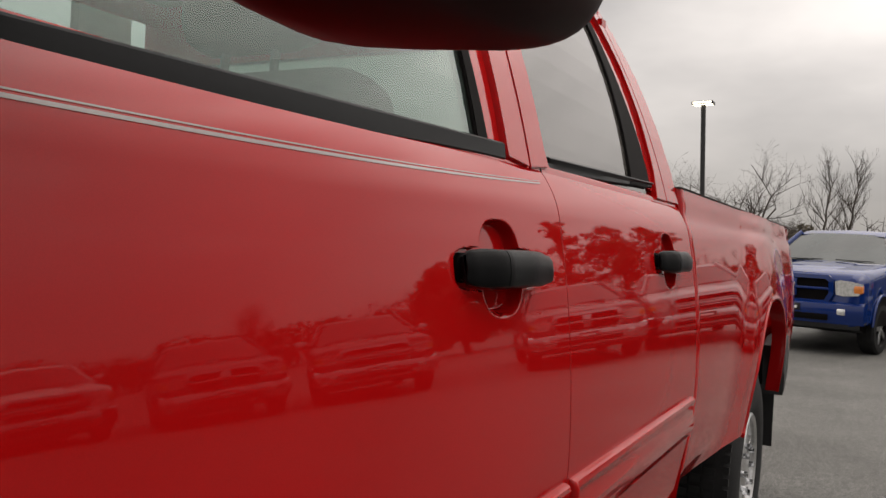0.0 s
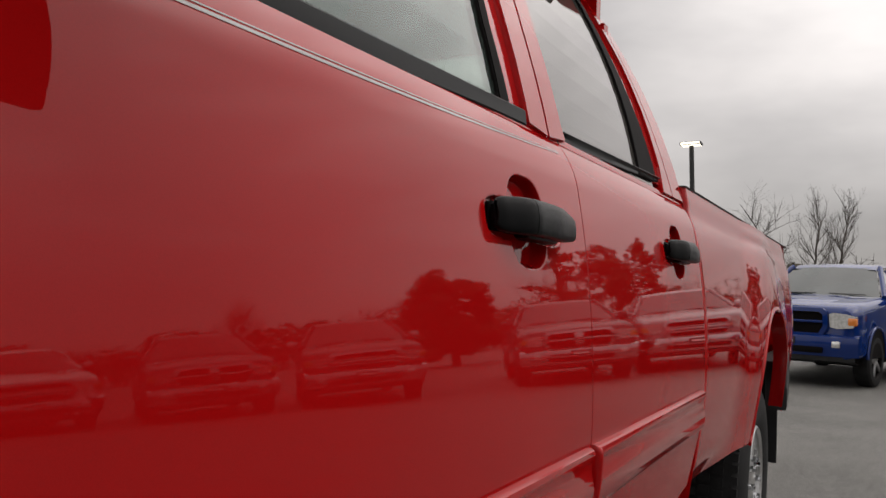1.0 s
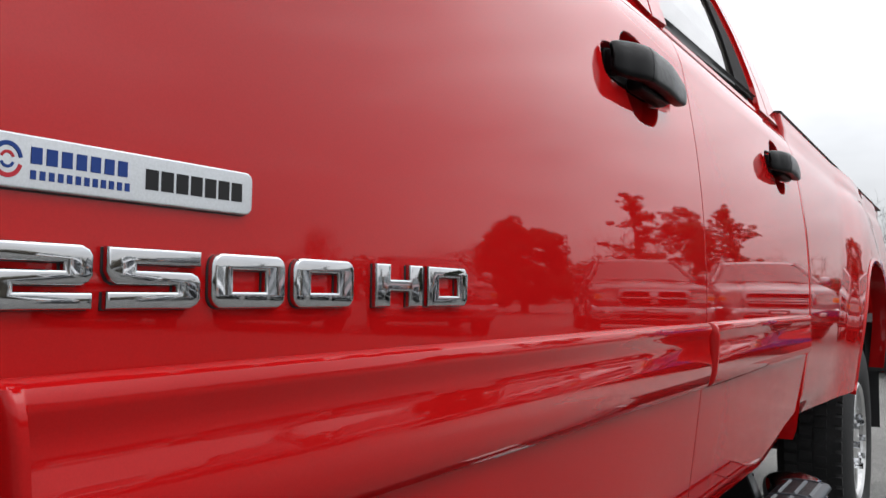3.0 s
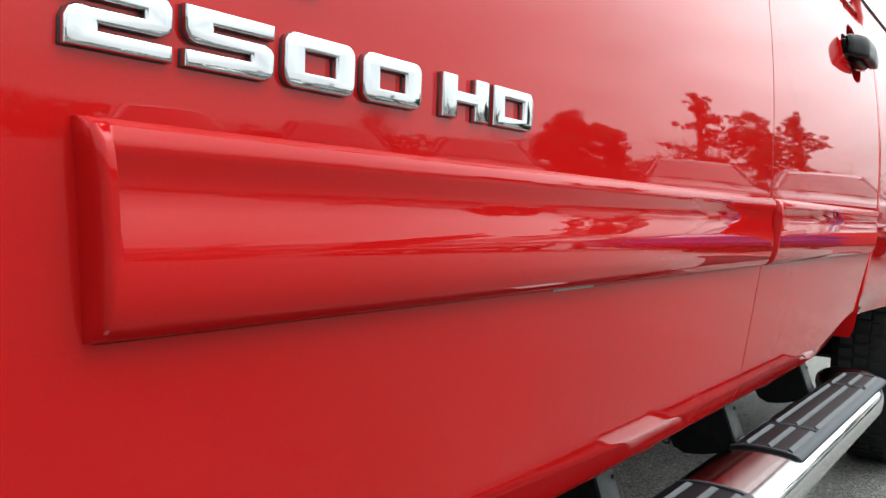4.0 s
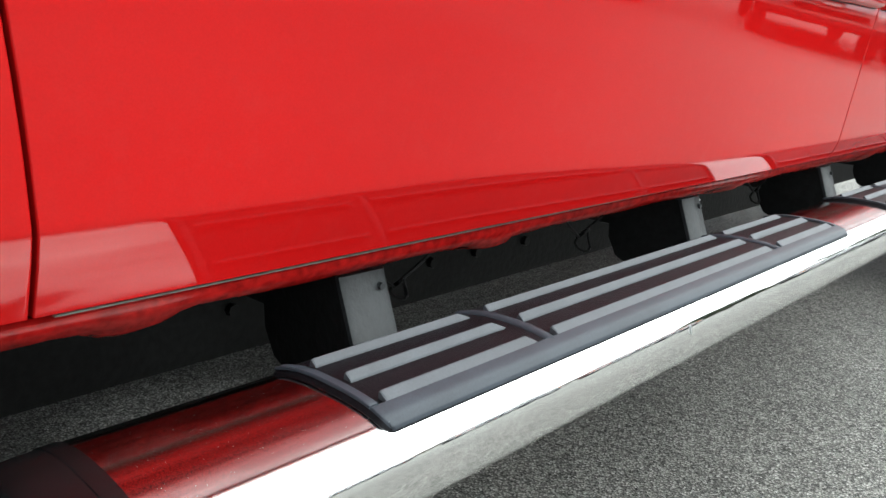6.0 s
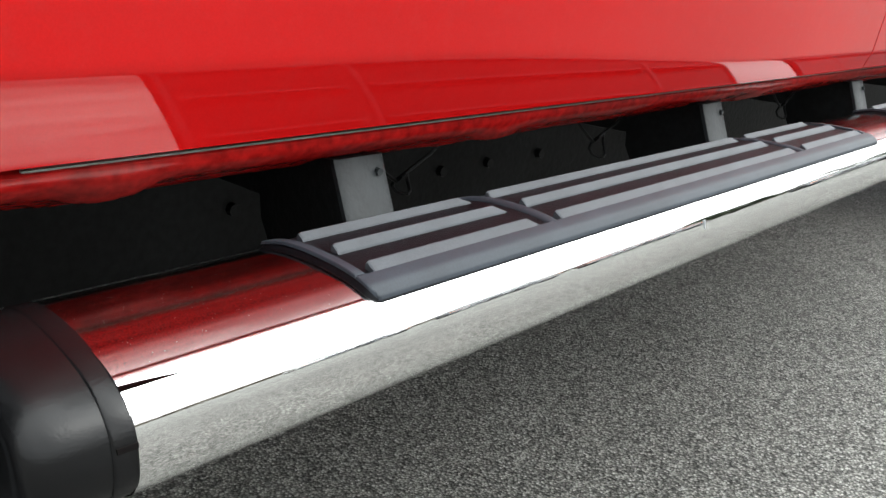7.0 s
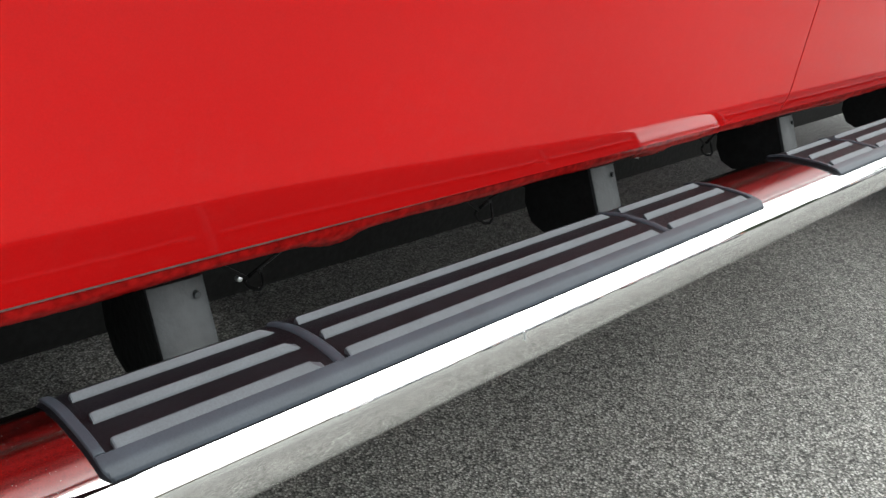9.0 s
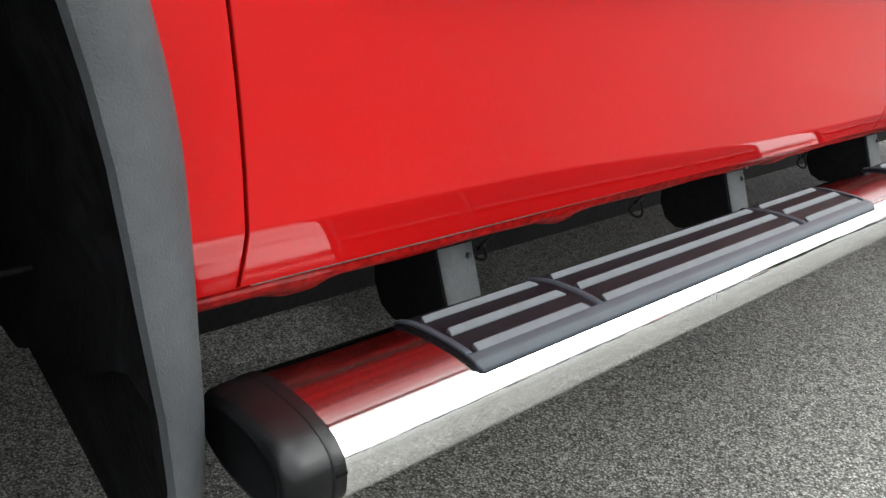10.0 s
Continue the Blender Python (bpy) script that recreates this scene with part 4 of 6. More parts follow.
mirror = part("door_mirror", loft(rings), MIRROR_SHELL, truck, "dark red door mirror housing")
part("mirror_glass", loft([[(0.160 + xx, 1.0062 + 0.60 * xx, 1.3815 + zz) for xx, zz in rounded(-0.070, 0.074, -0.088, 0.088, 0.03)], [(0.160 + xx, 1.0025 + 0.60 * xx, 1.3815 + zz) for xx, zz in rounded(-0.070, 0.074, -0.088, 0.088, 0.03)]]), CHROME, mirror)
part("mirror_arm", loft([[(x, y + dy, z + dz) for dy, dz in ((-0.035, -0.02), (0.035, -0.02), (0.035, 0.03), (-0.035, 0.03))] for x, y, z in ((-0.09, 0.90, 1.385), (0.0, 0.915, 1.372), (0.100, 0.935, 1.360))]), BLACK, mirror)

# ---- running board ----
board = tagged(new("running_board"), "polished oval running board with black rubber treads")
board.parent = truck
TX, TZ, TA, TB = 0.030, 0.5002, 0.0607, 0.0298


def oval(x, z, a, b, n=48, power=2.97):
    out = []
    for k in range(n):
        w = 2 * math.pi * k / n
        c, s = math.cos(w), math.sin(w)
        p = power if c >= 0 else 2.15   # fuller on its outer half, rounder towards the sill
        out.append((x + a * abs(c) ** (2 / p) * (1 if c >= 0 else -1), z + b * abs(s) ** (2 / p) * (1 if s >= 0 else -1)))
    return out


def oval_top(x):
    u = min(1.0, abs((x - TX) / TA))
    p = 2.97 if x >= TX else 2.15
    return TZ + TB * (1 - u ** p) ** (1 / p)


TUBE_Y0, TUBE_Y1 = 0.676, 2.44
def bend(y):
    """The tube turns in towards the body at its rear end."""
    return -0.038 * smooth01((y - 2.20) / 0.26)


rings = [[(x + bend(y), y, z) for x, z in oval(TX, TZ, TA, TB)] for y in [TUBE_Y0] + span(0.7, 2.18, 11) + span(2.20, 2.40, 10)]
for k in range(1, 7):
    w = k / 6 * math.pi / 2 * 0.97
    rings.append([(x + bend(2.40 + 0.05 * math.sin(w)), 2.40 + 0.05 * math.sin(w), z) for x, z in oval(TX, TZ, TA - 0.04 * (1 - math.cos(w)), TB * (0.35 + 0.65 * math.cos(w)))])
part("chrome_tube", loft(rings, caps=False), STEP_CHROME, board, "polished oval tube with light road dust")
rings = []
for y, k in ((0.669, 1.0), (0.6685, 1.018), (0.6605, 1.018), (0.6600, 1.012), (0.6596, 0.998), (0.652, 0.996), (0.645, 0.985), (0.639, 0.955), (0.635, 0.90), (0.6325, 0.82), (0.6315, 0.70), (0.6325, 0.64), (0.633, 0.3)):
    rings.append([(x, y + 0.008 + 0.10 * max(0.0, TX + 0.03 - x) * 0.3, z) for x, z in oval(TX, TZ, TA * (k if k > 1 else k ** 0.7), TB * k, power=2.6)])
part("end_cap", loft(rings), CAP, board, "black plastic end cap with collar")
part("cap_slot", box(0.0895, 0.0922, 0.6690, 0.6765, 0.5040, 0.5062), GAP, board)
part("tube_seam", tube([(TX + TA - 0.0010, 1.083, TZ + 0.0125), (TX + TA + 0.0001, 1.083, TZ + 0.0065)], 0.0005, 6), PLATE, board)


def pad(y0, y1, grooves):
    """A rubber tread: a dark floor inside a flat border and a broad outer skirt, with three rows of sloped ribs broken by cross bars."""
    X0, X1 = -0.012, 0.0805
    xs_ = [X0, X0 + 0.0012, X0 + 0.0025] + span(X0 + 0.006, 0.0600, 14) + span(0.0625, X1 - 0.003, 8) + [X1 - 0.0012, X1]
    ys_ = [y0, y0 + 0.0010, y0 + 0.0022] + span(y0 + 0.006, y1 - 0.006, 30) + [y1 - 0.0022, y1 - 0.0010, y1]

    def tip(x):
        """The two outer corners are cut back a little."""
        return 0.0045 * max(0.0, (x - 0.0735) / (X1 - 0.0735)) ** 2

    def at(y, x):
        e = min(y - y0, y1 - y, x - X0, X1 - x)
        yy = y + (tip(x) if y - y0 < 0.003 else -tip(x) if y1 - y < 0.003 else 0)
        return (x, yy, oval_top(x) + 0.0030 * smooth01(e / 0.0020) - 0.0006)
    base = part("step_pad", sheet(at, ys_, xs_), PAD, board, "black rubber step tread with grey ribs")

    def raised(x, low=0.0045):
        return oval_top(x) + low - 0.0022 * smooth01((x - 0.0745) / 0.0055)

    def edged(rows, cols, thick=0.0016):
        """A thin raised slab over rows of y and columns of x, its edges rolled down."""
        def fn(y, x):
            lift = min(1.0, min(y - rows[0], rows[-1] - y, x - cols[0], cols[-1] - x) / 0.0008)
            yy = y + (tip(x) if y - y0 < 0.004 else -tip(x) if y1 - y < 0.004 else 0)
            return (x, yy, raised(x) - thick * (1 - math.sqrt(max(0.0, 1 - (1 - max(0.0, lift)) ** 2))))
        fine_r = [rows[0], rows[0] + 0.0003, rows[0] + 0.0008] + rows[1:-1] + [rows[-1] - 0.0008, rows[-1] - 0.0003, rows[-1]]
        fine_c = [cols[0], cols[0] + 0.0003, cols[0] + 0.0008] + cols[1:-1] + [cols[-1] - 0.0008, cols[-1] - 0.0003, cols[-1]]
        return sheet(fn, fine_r, fine_c)
    part("tread_skirt", edged([y0 + 0.0016] + span(y0 + 0.004, y1 - 0.004, 12) + [y1 - 0.0016], [0.0660] + span(0.0675, 0.0785, 8) + [0.0797]), SKIRT, board, "grey outer skirt of the tread")
    for ya, yb in ((y0 + 0.0016, y0 + 0.0078), (y1 - 0.0078, y1 - 0.0016)):
        part("tread_border", edged(span(ya, yb, 4), span(X0 + 0.0012, 0.0658, 16)), SKIRT, board, "flat end border of the tread")
    cuts = [y0 + 0.0125] + [g for pair in grooves for g in pair] + [y1 - 0.0120]
    for row, x in enumerate((0.0085, 0.0365, 0.0625)):
        for a, b in zip(cuts[::2], cuts[1::2]):
            wide = (0.0032, 0.0038, 0.0074)[row]
            sec = [(x - 0.0026, -0.0008), (x - 0.0022, 0.0032), (x - 0.0016, 0.0041), (x - 0.0008, 0.0040), (x + wide - 0.0008, 0.0006), (x + wide, -0.0010), (x, -0.003)]
            rings = []
            for y, s in ((a, 0.80), (a + 0.0008, 0.97), (a + 0.0018, 1.0), (b - 0.0095, 1.0), (b - 0.0085, 0.95), (b - 0.0005, 0.06), (b, 0.0)):
                rings.append([(px, y, oval_top(px) + 0.0028 + h * s) for px, h in sec])
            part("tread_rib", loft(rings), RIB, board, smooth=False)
    for a, b in grooves:   # low rounded bars across the tread
        m = (a + b) / 2
        rings = [[(x, m + 0.003 * math.sin(3.0 * (x - X0) / (X1 - X0)) + 0.0042 * math.cos(w), oval_top(x) + 0.0020 + 0.0028 * math.sin(w)) for w in span(0, math.pi, 8)] for x in span(X0 + 0.004, 0.0680, 16)]
        part("cross_bar", loft(rings, closed=False, caps=False), SKIRT, board)
    return base


pad(0.7915, 1.4660, [(0.9300, 0.9480), (1.2920, 1.3100)])
pad(1.6520, 2.33, [(1.7920, 1.8100), (2.1720, 2.1900)])


def bracket(y):
    """A folded steel bracket: dark side web with a rounded toe, and a grey outer plate that slants out to its foot."""
    prof = [(-0.062, 0.549), (-0.040, 0.490), (-0.062, 0.476), (-0.090, 0.468), (-0.118, 0.464), (-0.136, 0.472), (-0.147, 0.492), (-0.150, 0.549)]
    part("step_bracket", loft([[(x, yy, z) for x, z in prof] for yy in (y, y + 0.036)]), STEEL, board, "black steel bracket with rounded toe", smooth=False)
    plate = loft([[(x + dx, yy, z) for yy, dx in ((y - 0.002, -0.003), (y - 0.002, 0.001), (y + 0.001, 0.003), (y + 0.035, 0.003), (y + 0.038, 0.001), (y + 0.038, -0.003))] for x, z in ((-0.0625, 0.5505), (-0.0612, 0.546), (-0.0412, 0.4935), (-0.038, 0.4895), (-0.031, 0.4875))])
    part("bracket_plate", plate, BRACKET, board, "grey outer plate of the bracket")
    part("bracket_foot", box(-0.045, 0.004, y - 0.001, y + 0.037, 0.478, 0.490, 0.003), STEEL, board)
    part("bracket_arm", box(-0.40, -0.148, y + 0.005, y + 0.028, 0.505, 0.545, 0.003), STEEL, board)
    for yy, zz in ((y + 0.006, 0.5), (y + 0.030, 0.54)):
        x = -0.0412 - (zz - 0.4935) * 0.381 + 0.003
        part("bracket_bolt", lathe_x([(0.0025, 0.0001), (0.0025, 0.0025), (-0.002, 0.0030)], 8, x, yy, zz), BRACKET, board)


for y in (0.882, 1.358, 1.788, 2.25):
    bracket(y)

# ---- underside ----
def rocker_z(y):
    return 0.557 - 0.006 * math.exp(-((y - 0.735) / 0.022) ** 4) - 0.005 * math.exp(-((y - 1.02) / 0.02) ** 4) - 0.005 * math.exp(-((y - 1.45) / 0.02) ** 4) - 0.005 * math.exp(-((y - 1.95) / 0.02) ** 4)


def rocker(y, p):
    x, z, w = p
    return (x, y, z + sweep(y) + w * (rocker_z(y) - 0.557) + 0.0008 * w * math.sin(37 * y + 160 * x))


part("rocker_panel", sheet(rocker, span(0.63, 2.50, 190), [(-0.050, 0.5770, 0), (-0.0375, 0.5725, 0), (-0.0362, 0.5708, 0), (-0.0362, 0.5680, 0), (-0.0380, 0.5645, 0.2), (-0.0410, 0.5615, 0.5), (-0.046, 0.5585, 1), (-0.055, 0.5550, 1), (-0.068, 0.5515, 0.9), (-0.085, 0.5450, 0.4), (-0.105, 0.5375, 0.3), (-0.118, 0.5395, 0.3)]), ROCKER, truck, "grimy red rocker panel with pinched flange")
part("door_hem_gap", beam(0.69, 2.17, [(-0.0372, 0.5725), (-0.0340, 0.5728), (-0.0340, 0.5738), (-0.0372, 0.5741)]), HEM, truck, "grey rubber weatherstrip under the door edge")
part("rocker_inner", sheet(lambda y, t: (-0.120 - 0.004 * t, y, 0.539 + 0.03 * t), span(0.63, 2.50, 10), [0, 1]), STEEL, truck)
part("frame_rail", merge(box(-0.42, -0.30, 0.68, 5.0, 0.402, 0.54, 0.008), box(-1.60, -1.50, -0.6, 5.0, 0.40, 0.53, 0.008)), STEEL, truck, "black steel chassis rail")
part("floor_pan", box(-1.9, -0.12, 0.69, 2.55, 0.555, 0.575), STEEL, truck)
for y in (0.95, 1.22, 1.30, 1.40, 1.62):
    part("frame_bolt", lathe_x([(0.0, 0.0001), (0.0, 0.006), (-0.008, 0.0065)], 8, -0.293, y, 0.450), STEEL, truck)


def wire_loop(y, z, r):
    """A cable that drops out of the sill, loops once and runs back up."""
    pts = [(-0.125, y - 0.055, z + 0.045), (-0.123, y - 0.03, z + 0.02)]
    pts += [(-0.120 + 0.004 * math.sin(k), y + r * math.sin(k / 12 * 2 * math.pi - 1.2), z + r * math.cos(k / 12 * 2 * math.pi - 1.2)) for k in range(14)] + [(-0.122, y + 0.03, z + 0.02), (-0.125, y + 0.07, z + 0.045)]
    part("wire_loop", tube(pts, 0.0016, 6), STEEL, truck, "looped black cable")


wire_loop(0.995, 0.506, 0.008)
wire_loop(1.265, 0.507, 0.012)
wire_loop(1.713, 0.508, 0.012)
for y, z in ((0.991, 0.501), (1.567, 0.513)):
    part("cable_clip", lathe_x([(0.003, 0.0001), (0.002, 0.0025), (-0.002, 0.0028), (-0.003, 0.0001)], 8, -0.14, y, z), PLATE, truck, "pale plastic cable clip")
part("brake_line", tube([(-0.28, y, 0.515 + 0.006 * math.sin(3 * y)) for y in span(0.5, 2.6, 24)], 0.004, 6), STEEL, truck)
part("exhaust_pipe", tube([(-0.62, 0.6, 0.42), (-0.62, 1.2, 0.40), (-0.60, 2.4, 0.40), (-0.58, 3.2, 0.45)], 0.045, 12), STEEL, truck)


# ---- wheel openings, wheels, bed ----
def arch(yc, y, r=0.47, rz=0.66):
    u = (y - yc) / r
    return 0.0 if abs(u) >= 1 else 0.36 + rz * (1 - abs(u) ** 2.6) ** (1 / 2.6)


REAR_Y, FRONT_Y = 3.82, 0.06


def bed_x(y, z):
    x = side_x(min(max(z, 0.62), 1.26)) - 0.004 - 0.45 * max(0.0, 0.665 - z) * smooth01((3.1 - y) / 0.4)
    d = math.hypot((y - REAR_Y), (z - 0.36) * 0.72)
    x += 0.030 * smooth01((0.82 - d) / 0.36)
    x -= 0.02 * smooth01((y - 4.75) / 0.3) + 0.008 * smooth01((z - 1.28) / 0.045)
    if y - Y_BED < 0.012:
        x -= 0.010 * (1 - (y - Y_BED) / 0.012) ** 2
    return x


def bed_panel(y, t):
    zb = max(0.612, arch(REAR_Y, y))
    z = zb + (1.326 - zb) * t
    return (bed_x(y, z), y, z)


ys_ = [Y_BED, Y_BED + 0.003, Y_BED + 0.008, Y_BED + 0.014] + span(2.60, 3.30, 14) + span(3.345, 3.40, 10) + span(3.42, 4.22, 40) + span(4.24, 4.295, 10) + span(4.33, 5.05, 12)
ts = span(0, 1, 36)
bedside = merge(sheet(bed_panel, ys_, ts),
                sheet(lambda y, k: (bed_x(y, max(0.612, arch(REAR_Y, y))) - 0.05 * k, y, max(0.612, arch(REAR_Y, y))), ys_, [0, 1], flip=True),
                sheet(lambda k, z: (bed_x(Y_BED, z) - 0.06 * k, Y_BED, z), [0, 1], span(0.612, 1.326, 20)))
bed = part("bed_side", bedside, RED, truck, "red cargo bed side with flared wheel opening")
part("bed_rail_cap", beam(Y_BED, 5.04, [(-0.050, 1.324), (-0.048, 1.3275), (-0.055, 1.3285), (-0.11, 1.3285), (-0.12, 1.324)]), BLACK, truck, "black plastic bed rail cap")
part("arch_lip", loft([[(bed_x(y, z) + dx, y, z + dz) for dx, dz in ((0.003, 0.0), (0.005, 0.008), (0.0, 0.018), (-0.02, 0.004))] for y, z in ((yy, max(0.60, arch(REAR_Y, yy))) for yy in span(REAR_Y - 0.4695, REAR_Y + 0.4695, 60))]), RED, truck)
part("bed_inner", merge(box(-1.92, -0.10, 2.56, 5.0, 0.80, 0.84), box(-1.92, -0.06, 2.56, 2.60, 0.80, 1.31), box(-1.92, -0.06, 4.96, 5.02, 0.62, 1.32)), RED, truck)
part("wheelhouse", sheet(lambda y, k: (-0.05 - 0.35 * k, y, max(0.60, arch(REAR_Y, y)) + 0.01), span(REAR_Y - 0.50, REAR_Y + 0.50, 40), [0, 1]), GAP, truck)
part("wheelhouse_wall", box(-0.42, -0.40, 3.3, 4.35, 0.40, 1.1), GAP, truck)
part("bed_wheel_tub", merge(box(-0.44, -0.075, 3.30, 4.36, 1.06, 1.12, 0.02), box(-0.46, -0.425, 3.30, 4.36, 0.83, 1.10, 0.012)), RED, truck)
part("mud_flap", sheet(lambda k, z: (-0.27 + 0.262 * k, 4.34 + 0.03 * (0.62 - z), z), span(0, 1, 4), span(0.37, 0.70, 5)), BLACK, truck, "black rear mud flap")
part("rear_bumper", box(-1.82, -0.16, 5.0, 5.16, 0.52, 0.74, 0.04), BLACK, truck)
part("bed_corner_trim", loft([[(-0.06, y, 0.60), (x, y, 0.605), (x + 0.004, y, 0.62), (x + 0.004, y, top - 0.01), (x, y, top), (-0.06, y, top)] for y, x, top in ((4.275, 0.030, 0.70), (4.33, 0.027, 0.80), (4.42, 0.020, 0.83), (4.75, -0.005, 0.83), (5.06, -0.030, 0.82))]), BLACK, truck, "black lower corner trim of the bed")


def wheel(yc, parent, xo=0.0):
    w = tagged(new("wheel"), "eight-lug alloy wheel with all-terrain tyre")
    w.parent = parent
    R, cz = 0.388, 0.388
    prof = [(-0.235, 0.20), (-0.235, 0.30), (-0.225, 0.355), (-0.205, 0.378), (-0.19, R - 0.002), (-0.07, R), (-0.045, 0.384), (-0.022, 0.362), (-0.008, 0.325), (-0.004, 0.28), (-0.010, 0.235), (-0.022, 0.212), (-0.045, 0.205)]
    part("tyre", lathe_x([(x + xo, r) for x, r in prof], 96, 0, yc, cz), TYRE, w, "black tyre with blocky tread")
    blocks = bmesh.new()
    for k in range(64):
        a = 2 * math.pi * k / 64
        for x0, x1, da in ((-0.062, -0.026, 0.0), (-0.105, -0.070, 0.03), (-0.15, -0.113, 0.0), (-0.195, -0.158, 0.03)):
            b = box(xo + x0, xo + x1, -0.012, 0.012, (R - 0.004) if x1 < -0.03 else R - 0.016, R + 0.005 if x1 < -0.03 else R - 0.002)
            bmesh.ops.rotate(b, verts=b.verts, cent=(0, 0, 0), matrix=Matrix.Rotation(a + da, 3, "X"))
            for v in b.verts:
                v.co += Vector((0, yc, cz))
            merge(blocks, b)
    part("tread_block", blocks, TYRE, w, smooth=False)
    rim = [(-0.045, 0.206), (-0.020, 0.208), (-0.014, 0.200), (-0.022, 0.188), (-0.06, 0.182), (-0.085, 0.175), (-0.085, 0.10), (-0.055, 0.085), (-0.030, 0.075), (-0.022, 0.055), (-0.020, 0.0001)]
    part("rim", lathe_x([(x + xo, r) for x, r in rim], 64, 0, yc, cz), ALLOY, w, "silver alloy rim")
    for k in range(8):
        a = 2 * math.pi * (k + 0.5) / 8
        b = box(xo - 0.062, xo - 0.030, -0.024, 0.024, 0.07, 0.19, 0.006)
        n = lathe_x([(xo - 0.005, 0.0001), (xo - 0.005, 0.011), (xo - 0.035, 0.012)], 6, 0, 0, 0.085)
        for bmx in (b, n):
            bmesh.ops.rotate(bmx, verts=bmx.verts, cent=(0, 0, 0), matrix=Matrix.Rotation(a if bmx is b else a + math.pi / 8, 3, "X"))
            for v in bmx.verts:
                v.co += Vector((0, yc, cz))
        part("spoke", b, ALLOY, w)
        part("lug_nut", n, CHROME, w)


wheel(REAR_Y, truck, -0.012)
wheel(FRONT_Y, truck, -0.012)
# Unseen far wheels, axles, step and belly boxes, added to block light underneath.
wheel(REAR_Y, truck, -1.70)
wheel(FRONT_Y, truck, -1.70)
part("front_axle", tube([(-1.75, FRONT_Y, 0.39), (-0.25, FRONT_Y, 0.39)], 0.06, 10), STEEL, truck)
part("rear_axle", tube([(-1.75, REAR_Y, 0.39), (-0.25, REAR_Y, 0.39)], 0.06, 10), STEEL, truck)
part("far_step_tube", loft([[(-1.98 + 0.075 * math.cos(a), y, 0.465 + 0.040 * math.sin(a)) for a in span(0, 2 * math.pi * 23 / 24, 24)] for y in (0.68, 0.69, 2.44, 2.45)]), STEP_CHROME, truck, "unseen chrome step tube added along the far sill")
part("gearbox", box(-1.30, -0.70, 0.55, 1.9, 0.33, 0.56, 0.05), STEEL, truck)
part("skid_plate", box(-1.62, -0.36, -0.85, 0.50, 0.30, 0.34, 0.01), STEEL, truck)
part("air_dam", box(-1.85, -0.12, -0.98, -0.94, 0.26, 0.46, 0.01), BLACK, truck)


# front wheel-arch flare and liner
FLARE = [(0.592, 0.36), (0.598, 0.43), (0.6008, 0.49), (0.5985, 0.535), (0.5923, 0.592), (0.5880, 0.635), (0.5832, 0.680), (0.5765, 0.720), (0.567, 0.757), (0.540, 0.86), (0.478, 0.96), (0.37, 1.03), (0.20, 1.07), (0.0, 1.08), (-0.2, 1.05)]


def flare_line(t):
    """Rear edge of the front wheel opening, from the ground side up and over; t from 0 to 1."""
    f_ = t * (len(FLARE) - 1)
    i = min(int(f_), len(FLARE) - 2)
    f_ -= i
    return tuple(a + (b - a) * f_ for a, b in zip(FLARE[i], FLARE[i + 1]))


rings = []
for t in span(0, 1, 84):
    y, z = flare_line(t)
    turn = smooth01((z - 0.80) / 0.25) if y > 0.2 else 1.0
    ny, nz = math.cos(turn * math.pi / 2), math.sin(turn * math.pi / 2)
    wdt = 0.049 - 0.027 * smooth01((0.74 - z) / 0.40)
    fx = side_x(min(1.2, max(z, 0.72)))
    ring = [(0.020, 0.003), (0.026, -0.001), (0.0315, 0.0015), (0.0325, 0.006), (0.030, 0.45 * wdt), (0.021, 0.82 * wdt), (0.010, 0.96 * wdt), (0.0, wdt), (-0.012, wdt)]
    rings.append([(fx + dx, y + ny * w, z + nz * w) for dx, w in ring])
part("wheel_flare", loft(rings), GREYPL, truck, "grey textured plastic wheel-arch flare")


def liner(t, k):
    """The black liner runs inwards from the flare's edge, bulged and creased."""
    y, z = flare_line(t)
    d = max(0.0, 0.62 * k - 0.04)
    low = 0.540 - 0.40 * d + 0.2 * d * d + 0.006 * math.sin(19 * k)
    if z < 0.76 and y > 0.3:
        y += 0.012 * k * smooth01((0.60 - z) / 0.2)
        z = low + (z - 0.36) / 0.40 * (0.76 - low)
    back = 0.004 + smooth01(3 * k) * (0.013 + 0.006 * math.sin(11 * k + 9 * t) + 0.005 * math.sin(23 * t))
    turn = smooth01((z - 0.80) / 0.25) if y > 0.2 else 1.0
    return (side_x(min(1.2, max(z, 0.72))) + 0.023 - 0.62 * k, y + back * math.cos(turn * math.pi / 2), z + back * math.sin(turn * math.pi / 2))


part("wheel_liner", sheet(liner, span(0, 1, 84), span(0, 1, 16)), LINER, truck, "dirty black wheel-arch liner")
# soft flap under the liner, curled inwards and narrowing to the ground
part("splash_guard", sheet(lambda k, z: (0.012 - min(0.62, max(0.04, 0.260 + 2.6 * (z - 0.306))) * k, 0.616 + 0.06 * (0.50 - z) + 0.02 * smooth01(2 * k) + 0.008 * math.sin(4 * k + 9 * z) * smooth01(3 * k), z), span(0, 1, 14), span(0.225, 0.56, 20)), LINER, truck, "black splash guard behind the front wheel")

# front body: hood, fender over the wheel, windshield, engine and front end
def front_side(y, t):
    zb = max(0.62, arch(FRONT_Y, y, 0.50, 0.70))
    z = zb + (1.27 - zb) * t
    return (side_x(min(z, 1.26)) - 0.06 * smooth01((-0.55 - y) / 0.4), y, z)


